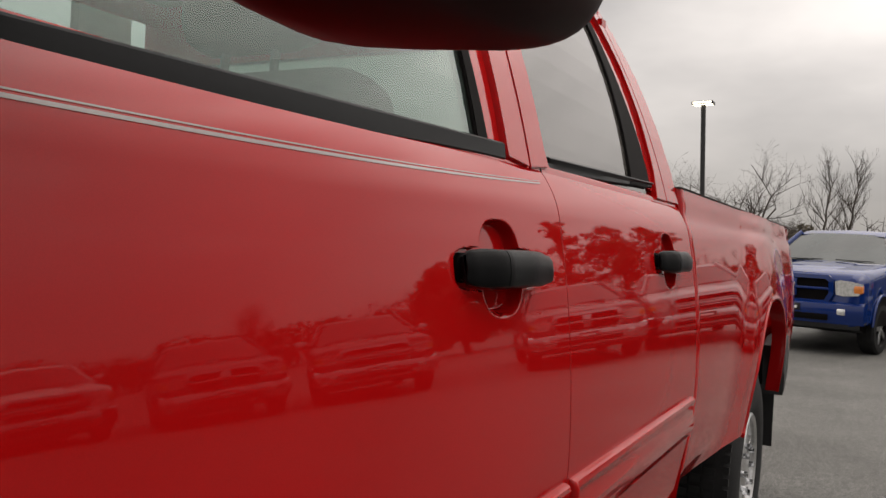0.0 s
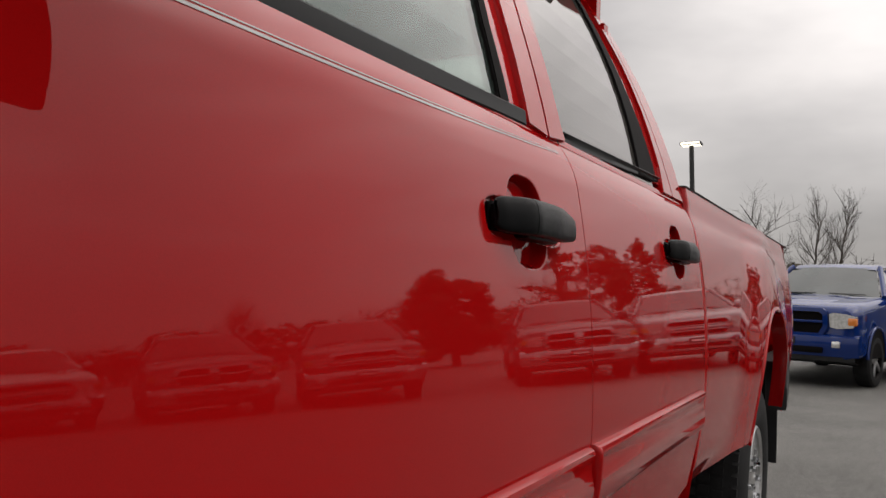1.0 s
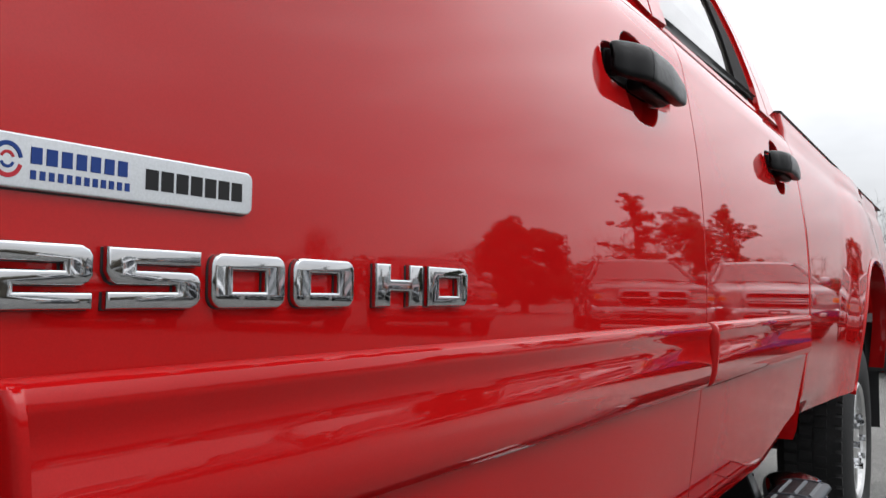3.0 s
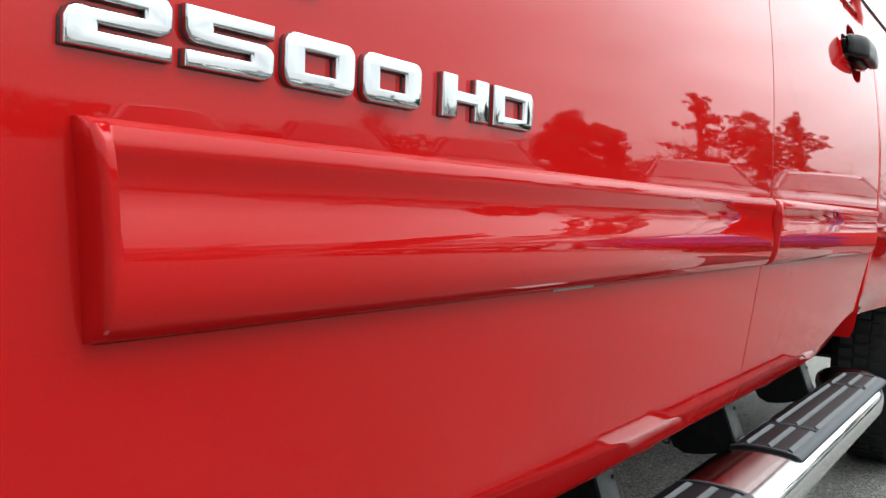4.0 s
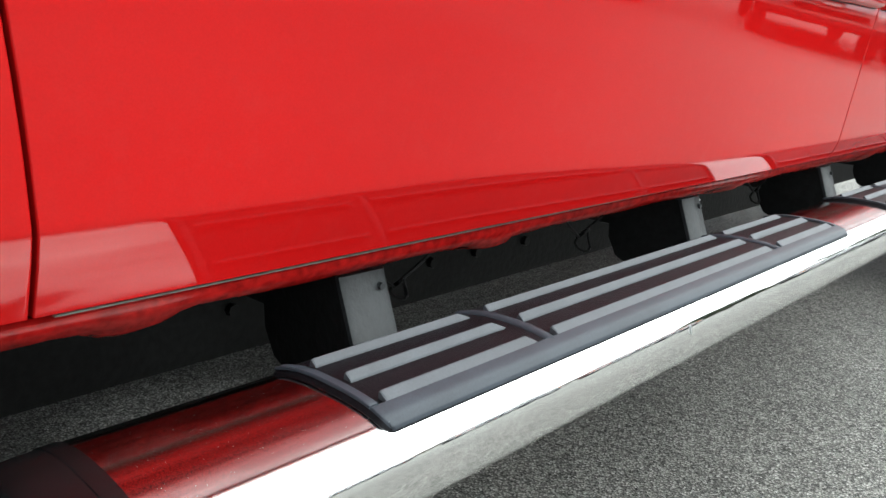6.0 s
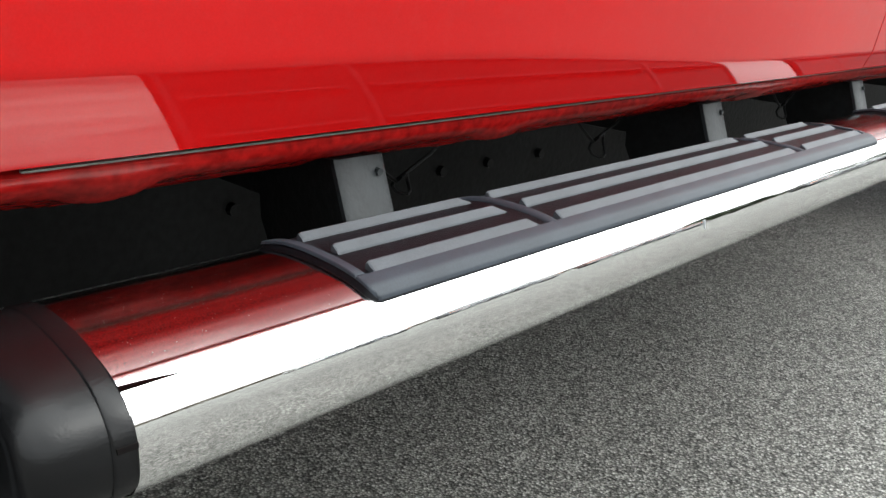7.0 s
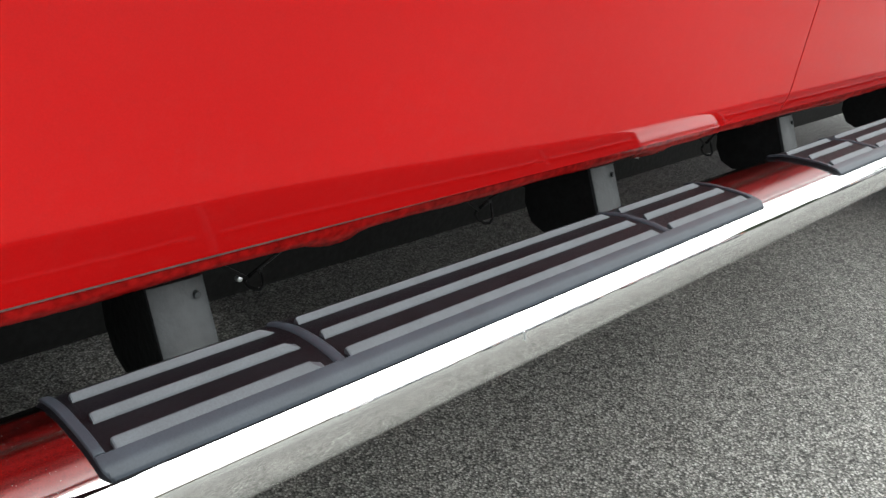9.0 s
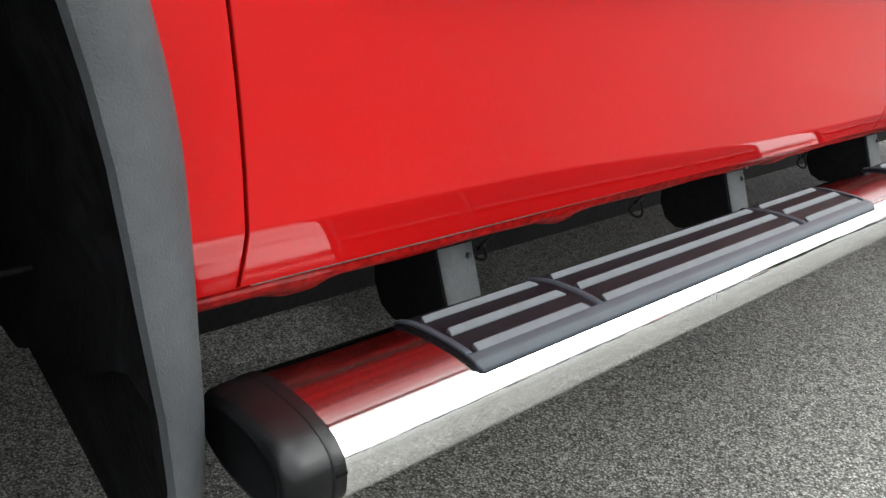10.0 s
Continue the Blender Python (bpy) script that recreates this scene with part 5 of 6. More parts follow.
part("front_wing", merge(sheet(front_side, span(-0.92, -0.42, 10) + span(-0.40, 0.50, 36), span(0, 1, 12)),
                         sheet(lambda y, t: (FAR - front_side(y, t)[0], y, front_side(y, t)[2]), span(-0.92, 0.60, 40), span(0, 1, 12), flip=True)), RED, truck, "red front wing over the wheel")
part("hood", sheet(lambda y, u: (-0.045 - 1.87 * u, y, 1.272 + 0.10 * math.sin(math.pi * u) ** 0.6 - 0.10 * smooth01((-0.5 - y) / 0.45)), span(-0.92, 0.66, 16), span(0, 1, 20)), RED, truck, "red hood")
part("windshield", sheet(lambda u, t: (-0.12 - 0.16 * t - (1.72 - 0.32 * t) * u, 0.62 + 0.50 * t - 0.10 * math.sin(math.pi * u), 1.34 + 0.50 * t), span(0, 1, 10), span(0, 1, 4)), GLASS, truck).visible_shadow = False
part("engine", box(-1.55, -0.60, -0.75, 0.55, 0.42, 1.18, 0.04), STEEL, truck, "black engine block")
part("front_end", box(-1.90, -0.06, -0.96, -0.90, 0.62, 1.18, 0.02), RED, truck)
part("grille", box(-1.55, -0.41, -0.985, -0.962, 0.78, 1.12, 0.01), BLACK, truck, "black grille")
part("front_bumper", box(-1.93, -0.03, -1.06, -0.93, 0.45, 0.68, 0.04), CHROME, truck, "chrome front bumper")

# ---- the other trucks of the lot ----
def hull(y, w, z0, z1, r, belly=0.0, n=6):
    """A rounded, upright section across the vehicle at y: half width w, from z0 to z1."""
    pts = []
    for cx, cz, a0 in ((w - r, z1 - r, 0), (-w + r, z1 - r, 90), (-w + r * 0.6, z0 + r * 0.6, 180), (w - r * 0.6, z0 + r * 0.6, 270)):
        rr = r if a0 < 180 else r * 0.6
        for k in range(n + 1):
            a = radians(a0 + 90 * k / n)
            pts.append((cx + rr * math.cos(a), y, cz + rr * math.sin(a)))
    return pts


DARKGLASS = mat("car_glass", (0.03, 0.035, 0.04), rough=0.03, coat=1.0, coat_rough=0.01, vary=0.1)
WINDSHIELD = mat("windshield_glass", (0.035, 0.045, 0.043), rough=0.05, coat=0.35, coat_rough=0.01, vary=0.3, vary_scale=1.5)
AMBER = mat("amber_lens", (0.75, 0.22, 0.03), rough=0.1, coat=1.0, vary=0.1)
LAMP = mat("lamp_reflector", (0.78, 0.78, 0.76), rough=0.15, metal=0.6, coat=1.0, vary=0.25, vary_scale=25)
WHITE_BAR = mat("white_marking", (0.75, 0.75, 0.73), rough=0.5, vary=0.05)


def lot_truck(name, label, at, turn, paint, grille_mat, bumper_mat, group="", lift=0.0, wide_bars=2, wheel_mat=ALLOY, tall=1.12):
    """A full-size pickup facing -y, its front axle over the local origin's y = 0.95."""
    t = thing(name, label, "pickup truck", at, group)
    t.rotation_euler = (0, 0, radians(turn))
    t.scale = (1.03, 1.0, tall)
    AX1, AX2, R = 0.95, 4.50, 0.40
    zb = 0.44 + lift

    def sec(y, w, z1, r):
        return hull(y, w, zb, z1, r)
    rows = [(0.02, 0.86, 1.09, 0.12), (0.05, 0.93, 1.155, 0.14), (0.14, 0.97, 1.21, 0.15), (0.30, 0.99, 1.25, 0.16), (0.6, 1.0, 1.285, 0.16), (1.0, 1.01, 1.325, 0.15), (1.45, 1.01, 1.365, 0.12), (1.6, 1.01, 1.38, 0.10)]
    # front clip with wheel openings left as dark arches
    part("front_clip", loft([sec(*r) for r in rows]), paint, t, "painted hood and fenders")
    part("cab", loft([hull(y, 1.01, zb, 1.39, 0.07) for y in (1.605, 1.7, 3.5, 3.55)]), paint, t)
    part("bed", loft([hull(y, 1.0, zb + 0.05, 1.42, 0.06) for y in (3.58, 3.62, 5.6, 5.72)]), paint, t)
    # hood bulge
    part("hood_bulge", loft([[(x * (0.62 - 0.03 * k), y, z + dz) for x, dz in ((-1, -0.03), (-0.9, 0.015), (-0.55, 0.03), (0, 0.035), (0.55, 0.03), (0.9, 0.015), (1, -0.03))] for k, (y, z) in enumerate(((0.12, 1.17), (0.28, 1.225), (0.8, 1.295), (1.4, 1.355), (1.56, 1.365)))], closed=False, caps=False), paint, t)
    # greenhouse
    gh = [(1.52, 0.90, 1.30), (2.14, 0.70, 1.83), (2.30, 0.68, 1.895), (2.6, 0.68, 1.925), (3.2, 0.685, 1.915), (3.42, 0.70, 1.88)]
    part("roof", loft([[(-w, y, z - 0.035), (-w + 0.05, y, z), (0, y, z + 0.02), (w - 0.05, y, z), (w, y, z - 0.035)] for y, w, z in gh[1:]], closed=False, caps=False), paint, t)
    part("windshield", loft([[(-0.89, 1.52, 1.375), (-0.45, 1.44, 1.385), (0, 1.42, 1.39), (0.45, 1.44, 1.385), (0.89, 1.52, 1.375)], [(-0.65, 2.20, 1.85), (-0.33, 2.14, 1.86), (0, 2.12, 1.865), (0.33, 2.14, 1.86), (0.65, 2.20, 1.85)]], closed=False, caps=False), WINDSHIELD, t, "raked windshield")
    for s in (-1, 1):
        part("side_glass", loft([[(s * 0.965, 1.72, 1.395), (s * 0.725, 2.28, 1.83)], [(s * 0.965, 2.55, 1.395), (s * 0.73, 2.62, 1.85)], [(s * 0.965, 3.36, 1.395), (s * 0.74, 3.30, 1.85)]], closed=False, caps=False), DARKGLASS, t)
        for a, b in (((s * 0.955, 1.52, 1.37), (s * 0.70, 2.24, 1.87)), ((s * 0.975, 2.56, 1.38), (s * 0.735, 2.60, 1.88)), ((s * 0.97, 3.42, 1.38), (s * 0.74, 3.36, 1.88))):
            part("pillar", tube([a, b], 0.042, 8), paint, t)
        part("headlight", loft([[(s * (0.62 + xx), y, z) for xx, z in ((0.0, 0.90), (0.10, 0.88), (0.31, 0.90), (0.345, 0.97), (0.345, 1.07), (0.22, 1.10), (0.05, 1.115), (-0.02, 1.09))] for y in (0.10, 0.002)]), LAMP, t, "clear headlight")
        part("turn_lens", box(min(s * 0.86, s * 0.975), max(s * 0.86, s * 0.975), -0.004, 0.12, 0.93, 1.05, 0.02), AMBER, t)
        part("fog_lamp", box(min(s * 0.66, s * 0.78), max(s * 0.66, s * 0.78), -0.075, -0.02, 0.60, 0.70, 0.02), LAMP, t)
        part("mirror", box(min(s * 1.03, s * 1.22), max(s * 1.03, s * 1.22), 1.78, 1.90, 1.33, 1.53, 0.04), paint if wide_bars == 2 else CHROME, t)
        for ax in (AX1, AX2):
            arc = [(s * 1.012, ax + 0.47 * math.cos(radians(a)), 0.44 + 0.47 * math.sin(radians(a))) for a in span(0, 180, 20)]
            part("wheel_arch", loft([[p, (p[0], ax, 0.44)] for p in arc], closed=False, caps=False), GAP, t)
            part("arch_edge", tube(arc, 0.022, 6), paint, t)
            wh = tagged(new("wheel"), "alloy wheel with black tyre")
            wh.parent = t
            part("tyre", sheet(lambda u, v: (s * (1.02 + v[0]), ax + v[1] * math.cos(u), R + v[1] * math.sin(u)), span(0, 2 * math.pi, 40), [(-0.25, 0.26), (-0.25, 0.38), (-0.22, R), (-0.04, R), (-0.012, 0.375), (0.0, 0.32), (-0.01, 0.27), (-0.03, 0.26)]), TYRE, wh)
            part("rim", sheet(lambda u, v: (s * (1.02 + v[0]), ax + v[1] * math.cos(u), R + v[1] * math.sin(u)), span(0, 2 * math.pi, 40), [(-0.03, 0.262), (-0.012, 0.258), (-0.03, 0.24), (-0.10, 0.235), (-0.10, 0.06), (-0.04, 0.05), (-0.035, 0.001)]), GAP if wheel_mat is ALLOY else wheel_mat, wh)
            for k in range(5):
                a = 2 * math.pi * k / 5 + 0.3
                b = box(-0.045, -0.018, -0.035, 0.035, 0.03, 0.25, 0.008)
                bmesh.ops.rotate(b, verts=b.verts, cent=(0, 0, 0), matrix=Matrix.Rotation(a, 3, "X"))
                for v in b.verts:
                    v.co = (s * (1.02 + v.co.x), ax + v.co.y, R + v.co.z)
                part("spoke", b, wheel_mat, wh)
    # grille with a surround and crossed bars
    ring = [(-0.60, 0.90), (-0.52, 0.745), (0.52, 0.745), (0.60, 0.90), (0.59, 1.12), (0.52, 1.175), (-0.52, 1.175), (-0.59, 1.12)]
    inner = [(-0.535, 0.915), (-0.475, 0.805), (0.475, 0.805), (0.535, 0.915), (0.525, 1.085), (0.475, 1.12), (-0.475, 1.12), (-0.525, 1.085)]
    part("grille_surround", loft([[(a, 0.03, b) for a, b in ring], [(a, -0.035, b) for a, b in ring], [(a, -0.045, b) for a, b in inner], [(a, 0.0, b) for a, b in inner]], caps=False), grille_mat, t, "grille surround")
    part("grille_mesh", box(-0.54, 0.54, 0.0, 0.02, 0.79, 1.13), GAP, t)
    if wide_bars == 2:
        part("grille_bar", box(-0.53, 0.53, -0.045, 0.0, 0.955, 0.995, 0.012), grille_mat, t)
        part("grille_bar", box(-0.075, 0.075, -0.045, 0.0, 0.84, 1.115, 0.02), grille_mat, t)
        part("grille_emblem", loft([[(a * s2, y, 0.985 + b * s2) for a, b in ((-0.05, 0.06), (0.05, 0.06), (0.055, 0.0), (0.0, -0.065), (-0.055, 0.0))] for y, s2 in ((-0.03, 1), (-0.06, 1), (-0.068, 0.7))]), CHROME, t)
    else:
        for z in (0.90, 0.955, 1.01):
            part("grille_bar", box(-0.52, 0.52, -0.03, 0.0, z - 0.012, z + 0.012, 0.004), grille_mat, t)
        part("grille_bar", box(-0.55, 0.55, -0.05, 0.0, 0.93, 0.985, 0.01), grille_mat, t)
    # bumper in three levels
    part("bumper", loft([[(x, y + 0.16 * (abs(x) / 1.0) ** 3, z) for x in span(-1.0, 1.0, 14)] for y, z in ((0.02, 0.80), (-0.07, 0.785), (-0.105, 0.755), (-0.12, 0.69), (-0.118, 0.60), (-0.095, 0.52), (-0.085, 0.47), (0.05, 0.45))], closed=False, caps=False), bumper_mat, t, "front bumper")
    part("lower_valance", loft([[(x, y + 0.16 * abs(x) ** 3, z) for x in span(-0.95, 0.95, 10)] for y, z in ((-0.07, 0.48), (-0.06, 0.40), (0.1, 0.36))], closed=False, caps=False), BLACK, t)
    part("bumper_slot", box(-0.56, 0.56, -0.126, -0.09, 0.515, 0.605, 0.012), GAP, t)
    part("plate_board", box(-0.17, 0.17, -0.135, -0.118, 0.63, 0.735, 0.004), BLACK, t)
    part("plate_bar", box(-0.12, 0.13, -0.139, -0.134, 0.66, 0.70), WHITE_BAR, t)
    part("wiper", tube([(-0.60, 1.47, 1.405), (-0.05, 1.43, 1.415)], 0.008, 6), BLACK, t)
    part("wiper", tube([(0.15, 1.43, 1.415), (0.70, 1.48, 1.405)], 0.008, 6), BLACK, t)
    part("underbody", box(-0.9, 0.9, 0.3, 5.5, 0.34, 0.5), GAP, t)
    return t


SILVER = mat("silver_paint", (0.20, 0.205, 0.21), rough=0.4, metal=0.3, coat=0.5, vary=0.05, fine=0.05)
WHITE = mat("white_paint", (0.72, 0.72, 0.71), rough=0.5, coat=1.0, vary=0.03)
DARKRED = mat("maroon_paint", (0.12, 0.012, 0.012), rough=0.5, coat=0.5, vary=0.05)
GRAPHITE = mat("graphite_paint", (0.022, 0.023, 0.025), rough=0.45, metal=0.2, coat=0.5, vary=0.05)
NAVY = mat("dark_blue_paint", (0.018, 0.021, 0.030), rough=0.5, coat=0.5, vary=0.05)
LOT_Z = ground_z(15)
lot_truck("pickup_truck", "blue pickup with black mesh grille and body-colour bumper", (-0.869, 14.27, LOT_Z), -15, BLUE, BLUE, BLUE, "trucks parked in the facing row", tall=1.02)
ROW = "trucks parked in the facing row"
lot_truck("pickup_truck", "silver pickup with chrome grille and bumper in the row", (2.57, 15.86, LOT_Z), -19, SILVER, CHROME, CHROME, ROW, wide_bars=3)
lot_truck("pickup_truck", "graphite pickup with chrome grille in the row", (4.22, 14.04, LOT_Z), -27, GRAPHITE, CHROME, CHROME, ROW)
lot_truck("pickup_truck", "maroon pickup with chrome grille in the row", (7.2, 11.9, LOT_Z), -40, DARKRED, CHROME, CHROME, ROW, wide_bars=3)
lot_truck("pickup_truck", "dark blue pickup with chrome bumper in the row", (9.03, 10.3, LOT_Z), -51, NAVY, CHROME, CHROME, ROW)
lot_truck("pickup_truck", "white pickup with chrome grille at the row's end", (11.1, 8.6, LOT_Z), -63, WHITE, CHROME, CHROME, ROW, wide_bars=3)

# Unseen neighbour, added to keep far-side light from under the red truck.
lot_truck("pickup_truck", "unseen graphite pickup added to block light under the red truck", (-3.85, -1.05, 0.0), 0, GRAPHITE, CHROME, CHROME, tall=1.0)

# ---- light pole ----
pole = thing("street_lamp", "tall dark pole with a lit flat LED head", "street lamp", (-7.02, 39.05, LOT_Z))
pole.rotation_euler = (0, radians(-2.4), 0)
part("pole", tube([(0, 0, 0.6), (0, 0, 8.3)], 0.11, 12), BLACK, pole, "dark square-shouldered pole")
part("base", loft([[(r * math.cos(a), r * math.sin(a), z) for a in span(0, 2 * math.pi * 15 / 16, 15)] for r, z in ((0.3, 0), (0.3, 0.6), (0.27, 0.62))]), mat("concrete", (0.35, 0.34, 0.32), rough=0.9, vary=0.15, fine=0.15), pole)
part("lamp_head", box(-0.48, 0.48, -0.35, 0.25, 8.28, 8.42, 0.03), BLACK, pole)
GLOW = bpy.data.materials.new("led_glow")
GLOW.use_nodes = True
GLOW.node_tree.nodes["Principled BSDF"].inputs["Emission Color"].default_value = (1.0, 0.93, 0.72, 1)
GLOW.node_tree.nodes["Principled BSDF"].inputs["Emission Strength"].default_value = 3.0
part("led_panel", merge(box(-0.42, 0.42, -0.36, -0.352, 8.31, 8.39), box(-0.42, 0.42, -0.3, 0.2, 8.272, 8.279)), GLOW, pole, "lit LED panel")

# ---- trees ----
BARK = mat("bark", (0.075, 0.062, 0.05), rough=0.95, vary=0.25, vary_scale=4, fine=0.3, fine_scale=40)
TWIGS = mat("twigs", (0.060, 0.050, 0.041), rough=0.95, vary=0.3, vary_scale=0.6)
NEEDLES = mat("evergreen_leaves", (0.028, 0.045, 0.02), rough=0.8, vary=0.4, vary_scale=0.8, color2=(0.05, 0.065, 0.025))


def limb(verts, faces, a, b, ra, rb, sides):
    d = (b - a).normalized()
    u = d.orthogonal().normalized()
    w = d.cross(u)
    base = len(verts)
    for p, r in ((a, ra), (b, rb)):
        for k in range(sides):
            t = 2 * math.pi * k / sides
            verts.append(p + r * (math.cos(t) * u + math.sin(t) * w))
    for k in range(sides):
        faces.append((base + k, base + (k + 1) % sides, base + sides + (k + 1) % sides, base + sides + k))


def grow(rng, verts, faces, p, d, length, r, level, spread, up):
    """A branch in a few bent pieces, then its side branches."""
    bits = 4 if level > 1 else 3
    q, nodes = p, []
    for k in range(bits):
        d = (d + Vector((rng.uniform(-1, 1), rng.uniform(-1, 1), rng.uniform(-0.6, 1) * up)) * 0.16).normalized()
        nxt = q + d * length / bits
        r1 = r * (1 - 0.75 * (k + 1) / bits) if level == 0 else r * (1 - 0.5 * (k + 1) / bits)
        limb(verts, faces, q, nxt, max(0.8 * r * (1 - (0.75 if level == 0 else 0.5) * k / bits), 0.005), max(0.8 * r1, 0.004), 6 if level > 2 else 4 if level > 1 else 3)
        nodes.append((nxt, d, r1))
        q = nxt
    if level == 0:
        return
    for _ in range(rng.randint(4, 6) if level > 1 else rng.randint(3, 5)):
        n, dd, rr = nodes[rng.randrange(0 if level < 3 else 1, len(nodes))]
        side = Vector((rng.uniform(-1, 1), rng.uniform(-1, 1), rng.uniform(-0.1, 0.7)))
        side = (side - dd * side.dot(dd)).normalized()
        grow(rng, verts, faces, n, (dd * (1 - spread) + side * spread + Vector((0, 0, 0.12 * up))).normalized(), length * rng.uniform(0.5, 0.75), max(rr * 0.62, 0.007), level - 1, spread, up)


def bare_tree(seed, at, tall, label, trunk_r=0.16, spread=0.5, up=1.0, levels=4, name="tree", stems=0, fork=0.28, leader=False):
    rng = random.Random(seed)
    height = tall * 0.66
    t = thing(name, label, "tree", at, "bare trees round the lot")
    verts, faces = [], []
    trunk_top = Vector((rng.uniform(-0.2, 0.2), rng.uniform(-0.2, 0.2), height * fork))
    limb(verts, faces, Vector((0, 0, -0.1)), trunk_top, trunk_r, trunk_r * 0.8, 8)
    me = bpy.data.meshes.new("trunk")
    me.from_pydata(verts, [], faces)
    me.shade_smooth()
    me.materials.append(BARK)
    new("trunk", me).parent = t
    verts, faces = [], []
    if leader:   # one stem to the top, limbs rising from it all the way
        q, steps = trunk_top, 9
        for k in range(steps):
            nxt = q + Vector((rng.uniform(-0.16, 0.16), rng.uniform(-0.16, 0.16), (tall - trunk_top.z) / steps))
            limb(verts, faces, q, nxt, trunk_r * (0.8 - 0.075 * k), trunk_r * (0.8 - 0.075 * (k + 1)), 6)
            for _ in range(2 if k < 6 else 3):
                a = rng.uniform(0, 2 * math.pi)
                d = Vector((math.cos(a) * spread, math.sin(a) * spread, 1)).normalized()
                grow(rng, verts, faces, q.lerp(nxt, rng.random()), d, tall * (0.36 - 0.028 * k) * rng.uniform(0.7, 1.0), trunk_r * (0.42 - 0.03 * k), 2, 0.34, up)
            q = nxt
    for k in range(0 if leader else stems or rng.randint(4, 5)):
        a = 2 * math.pi * k / (stems or 4) + rng.uniform(-0.5, 0.5)
        d = Vector((math.cos(a) * spread, math.sin(a) * spread, 1)).normalized()
        grow(rng, verts, faces, trunk_top * rng.uniform(0.75, 1.0), d, height * rng.uniform(0.42, 0.55), trunk_r * 0.6, levels - 1, spread, up)
    me = bpy.data.meshes.new("crown")
    me.from_pydata(verts, [], faces)
    me.materials.append(TWIGS)
    new("crown", me).parent = t
    return t


bare_tree(3, (-7.9, 58, LOT_Z), 10.8, "bare winter tree with a wide twiggy crown", 0.22, 0.6)
bare_tree(8, (-3.0, 60, LOT_Z), 7.5, "bare winter tree with upright limbs", 0.14, 0.58, fork=0.26, leader=True)
bare_tree(21, (-1.8, 61, LOT_Z), 7.7, "slender bare winter tree with upright limbs", 0.14, 0.58, fork=0.30, leader=True)
bare_tree(5, (-12.6, 55, LOT_Z), 10.4, "bare winter tree with dense twigs", 0.18, 0.55)
bare_tree(11, (-5.0, 50, LOT_Z), 6.0, "small bare winter tree with tangled twigs", 0.14, 0.85)
bare_tree(31, (14.0, 42, LOT_Z), 8.0, "bare winter tree behind the row of trucks", 0.16, 0.5)
bare_tree(32, (26.0, 40, LOT_Z), 7.5, "bare winter tree behind the row of trucks", 0.16, 0.55)


def leaf_cloud(rng, centres, n, size):
    """Many small leaf blades scattered in the given clumps (x, y, z, radius)."""
    verts, faces = [], []
    for _ in range(n):
        x, y, z, r = centres[rng.randrange(len(centres))]
        d = Vector((rng.gauss(0, 1), rng.gauss(0, 1), rng.gauss(0, 1))).normalized() * r * rng.uniform(0.55, 1.0)
        p = Vector((x, y, z)) + Vector((d.x, d.y, d.z * 0.8))
        a = Vector((rng.uniform(-1, 1), rng.uniform(-1, 1), rng.uniform(-1, 1))).normalized()
        b = a.orthogonal().normalized()
        s = size * rng.uniform(0.6, 1.4)
        i = len(verts)
        verts += [p - a * s, p + b * s * 0.4, p + a * s, p - b * s * 0.4]
        faces.append((i, i + 1, i + 2, i + 3))
    return verts, faces


def leafy_tree(name, label, at, clumps, trunk_h, n, size, seed):
    rng = random.Random(seed)
    t = thing(name, label, "tree", at, "evergreens behind the row of trucks")
    part("trunk", tube([(0, 0, -0.1), (0.05, 0, trunk_h * 0.5), (0, 0.05, trunk_h)], [0.2, 0.16, 0.08], 8), BARK, t)
    verts, faces = leaf_cloud(rng, clumps, n, size)
    me = bpy.data.meshes.new("crown")
    me.from_pydata(verts, [], faces)
    me.materials.append(NEEDLES)
    new("crown", me).parent = t


rng = random.Random(4)
dome = []
while len(dome) < 130:
    x, y = rng.uniform(-1, 1), rng.uniform(-1, 1)
    if x * x + y * y < 1:
        dome.append((x * 1.75, y * 1.75, 0.6 + rng.random() ** 0.6 * 4.45 * (1 - (x * x + y * y) ** 3) ** 0.4 + 0.25 * math.sin(5 * x + 3 * y), 0.45))
leafy_tree("evergreen_tree", "dense rounded evergreen tree behind the row of trucks", (14.7, 29.6, LOT_Z), dome, 3.2, 42000, 0.085, 1)
bushy = []
while len(bushy) < 60:
    x, y, z = rng.uniform(-1, 1), rng.uniform(-1, 1), rng.uniform(-1, 1)
    if x * x + y * y + z * z < 1:
        bushy.append((x * 1.25, y * 1.25, 4.7 + z * 2.4, 0.42))
leafy_tree("evergreen_tree", "slim rounded evergreen between two pines", (10.5, 39.2, LOT_Z), bushy, 4.4, 15000, 0.075, 2)
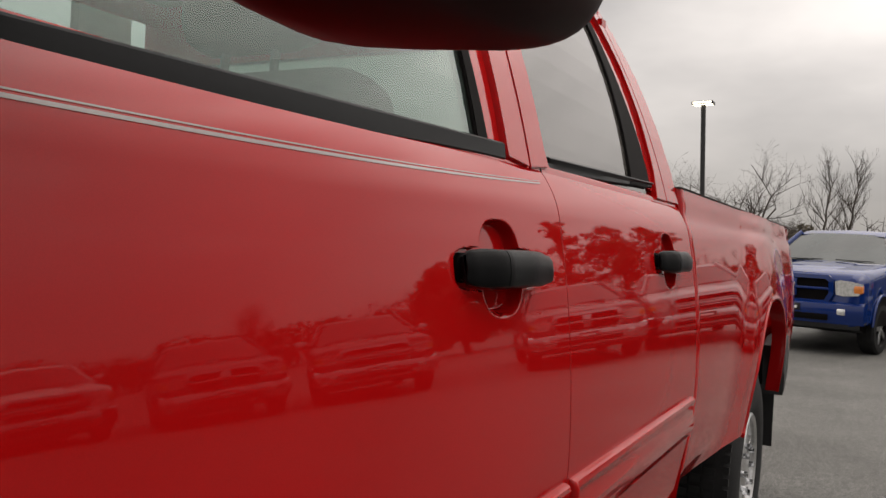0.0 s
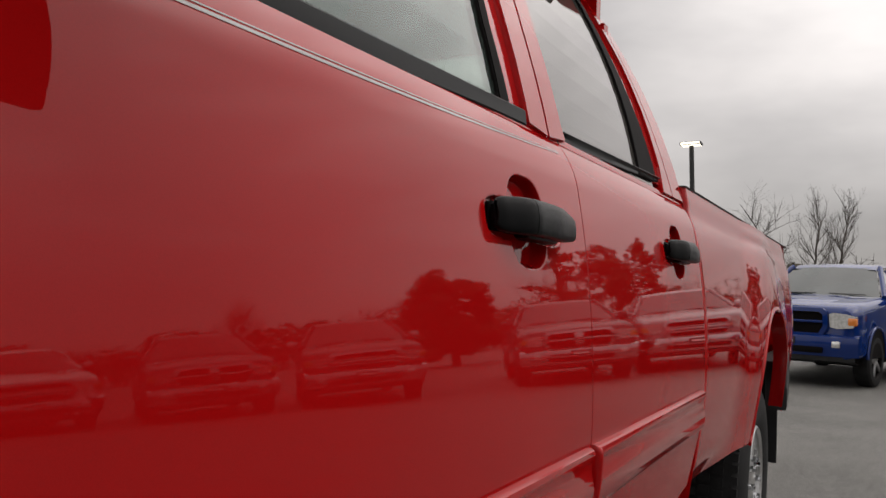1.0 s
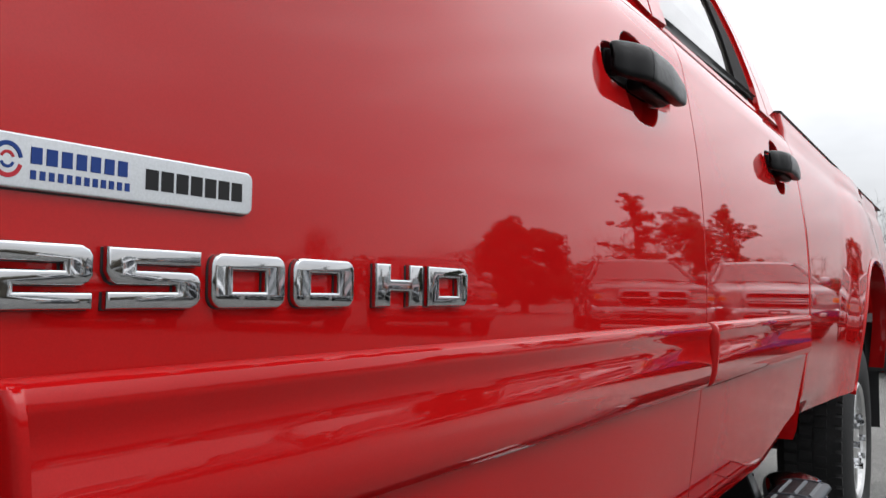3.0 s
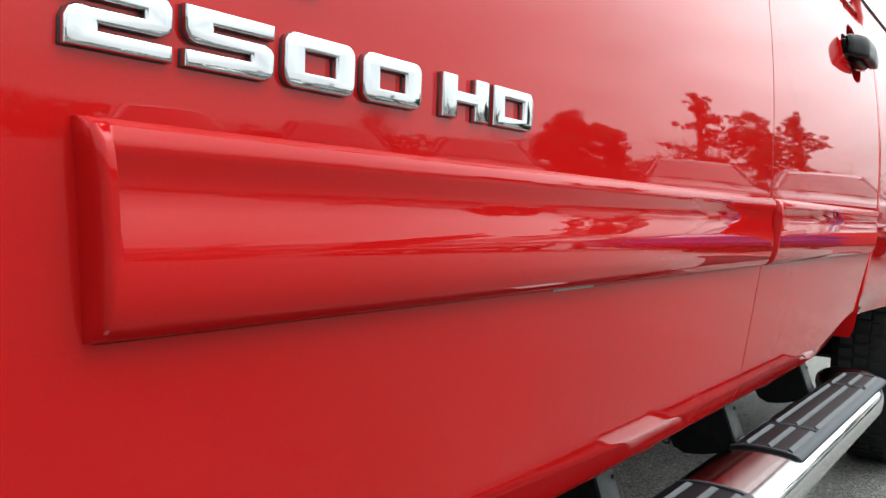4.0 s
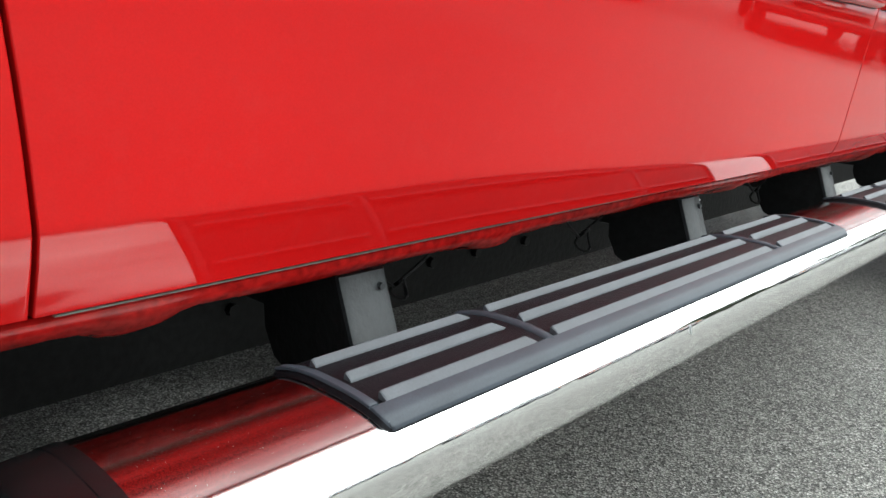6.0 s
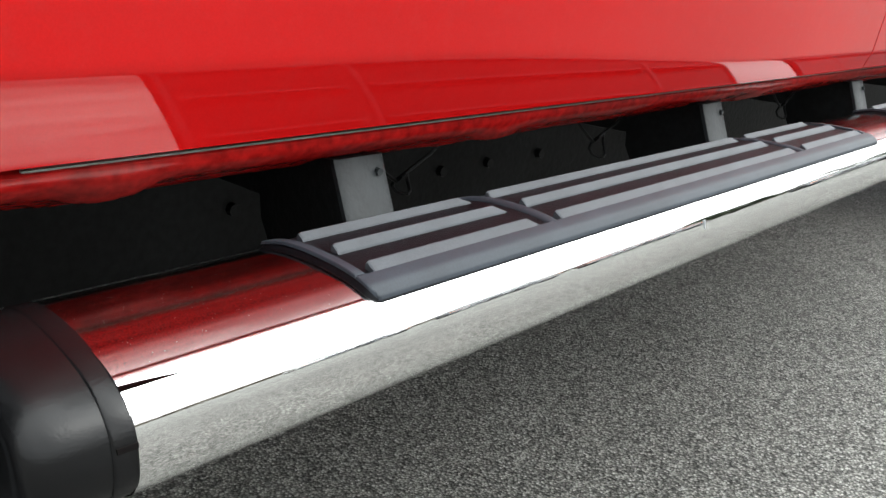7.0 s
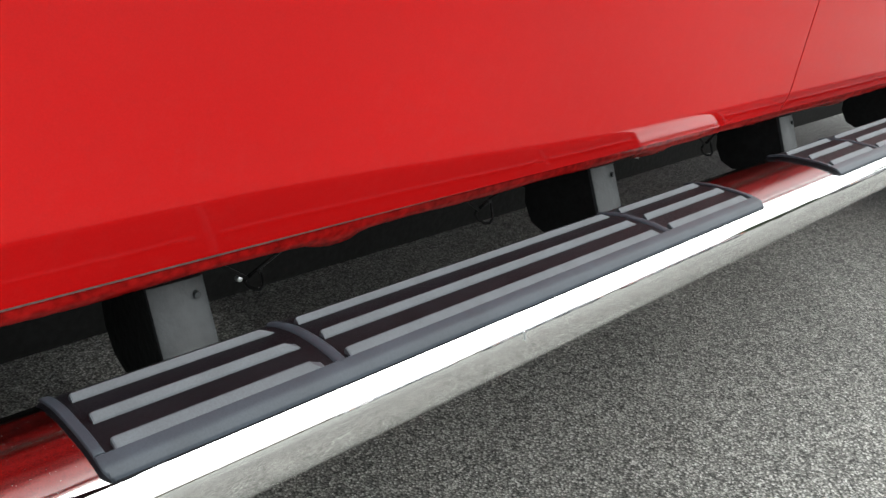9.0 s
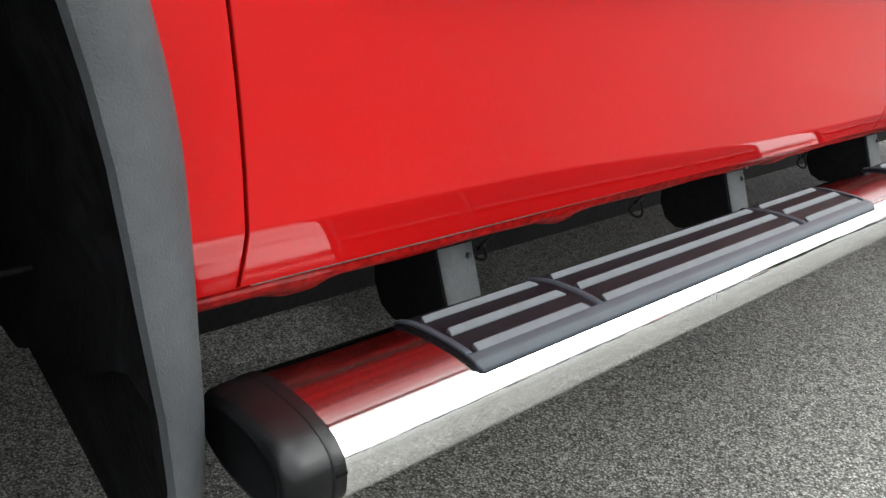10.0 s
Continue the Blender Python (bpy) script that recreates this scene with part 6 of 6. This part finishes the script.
for k, (x, y, h, reach0) in enumerate(((12.9, 38.3, 8.0, 2.15), (8.9, 40.8, 7.0, 1.85))):
    rng = random.Random(40 + k)
    pine = []
    for j in range(40):   # tiers of boughs with sky between them
        z = 2.0 + (h - 2.2) * j / 39
        reach = reach0 * (0.30 + 0.75 * math.sin(math.pi * (0.18 + 0.78 * j / 39))) * rng.uniform(0.40, 1.15)
        a = rng.uniform(0, 6.28)
        for f_ in (0.15, 0.32, 0.48, 0.64, 0.82, 1.0):
            bend_a = a + rng.uniform(-0.25, 0.25)
            pine.append((reach * f_ * math.cos(bend_a), reach * f_ * math.sin(bend_a), z + 0.22 * f_ * f_ + rng.uniform(-0.15, 0.18), rng.uniform(0.14, 0.30) - 0.06 * f_))
    leafy_tree("pine_tree", "ragged pine tree with gaps between its boughs", (x, y, LOT_Z), pine, h * 0.97, 20000, 0.065, 60 + k)
bare_tree(33, (30.0, 34.5, LOT_Z), 7.6, "bare winter tree rising over the far woods", 0.16, 0.45)

# far winter woods all round the lot, too many to count
rng = random.Random(77)
verts, faces = [], []
for k in range(520):
    a = 2 * math.pi * k / 520 + rng.uniform(-0.006, 0.006)
    r = rng.uniform(70, 96)
    x, y = r * math.sin(a), r * math.cos(a)
    tall_side = smooth01((a - 0.25) / 0.25) * smooth01((2.6 - a) / 0.4)   # older wood along the east of the lot
    h = rng.uniform(3.2, 6.4) * (1.25 if math.sin(5 * a) > 0.3 else 0.9) * (1 + 0.12 * tall_side)
    base = Vector((x, y, LOT_Z))
    for _ in range(5):
        top = base + Vector((rng.uniform(-1.3, 1.3), rng.uniform(-1.3, 1.3), h * rng.uniform(0.7, 1)))
        mid = base.lerp(top, 0.45) + Vector((rng.uniform(-0.2, 0.2), rng.uniform(-0.2, 0.2), 0))
        limb(verts, faces, base, mid, 0.09, 0.05, 3)
        limb(verts, faces, mid, top, 0.05, 0.012, 3)
        for _ in range(20 if tall_side > 0.3 else 9):
            s = base.lerp(top, rng.uniform(0.3, 0.95))
            limb(verts, faces, s, s + Vector((rng.uniform(-1, 1), rng.uniform(-1, 1), rng.uniform(0.0, 0.9))) * (1.1 + 0.2 * tall_side), 0.025, 0.008, 3)
me = bpy.data.meshes.new("distant_woods")
me.from_pydata(verts, [], faces)
me.materials.append(TWIGS)
tagged(new("distant_woods", me), "brown leafless winter woods round the lot", "woods", kind="stuff")
rng = random.Random(78)
scrub = []
for k in range(420):
    a = 2 * math.pi * k / 420
    r = rng.uniform(66, 100)
    scrub.append((r * math.sin(a), r * math.cos(a), LOT_Z + rng.uniform(0.6, 2.6) * (1 + 0.5 * smooth01((a - 0.25) / 0.25) * smooth01((2.6 - a) / 0.4)), rng.uniform(1.2, 2.2)))
for k in range(520):
    a = rng.uniform(0.35, 2.5)
    r = rng.uniform(72, 96)
    tall = 6.3 + 0.7 * math.sin(9 * a) + 0.6 * math.sin(23 * a + 1)
    scrub.append((r * math.sin(a), r * math.cos(a), LOT_Z + tall * rng.uniform(0.1, 0.92), rng.uniform(1.3, 2.3)))
for k in range(60):
    a = rng.uniform(-0.42, 0.30)
    r = rng.uniform(70, 90)
    scrub.append((r * math.sin(a), r * math.cos(a), LOT_Z + rng.uniform(0.4, 3.6), rng.uniform(0.7, 1.3)))
verts, faces = leaf_cloud(rng, scrub, 130000, 0.30)
me = bpy.data.meshes.new("distant_scrub")
me.from_pydata(verts, [], faces)
me.materials.append(mat("scrub", (0.085, 0.068, 0.045), rough=0.95, vary=0.35, vary_scale=0.1, color2=(0.075, 0.065, 0.042)))
tagged(new("distant_scrub", me), "brown winter scrub at the edge of the lot", "scrub", kind="stuff")
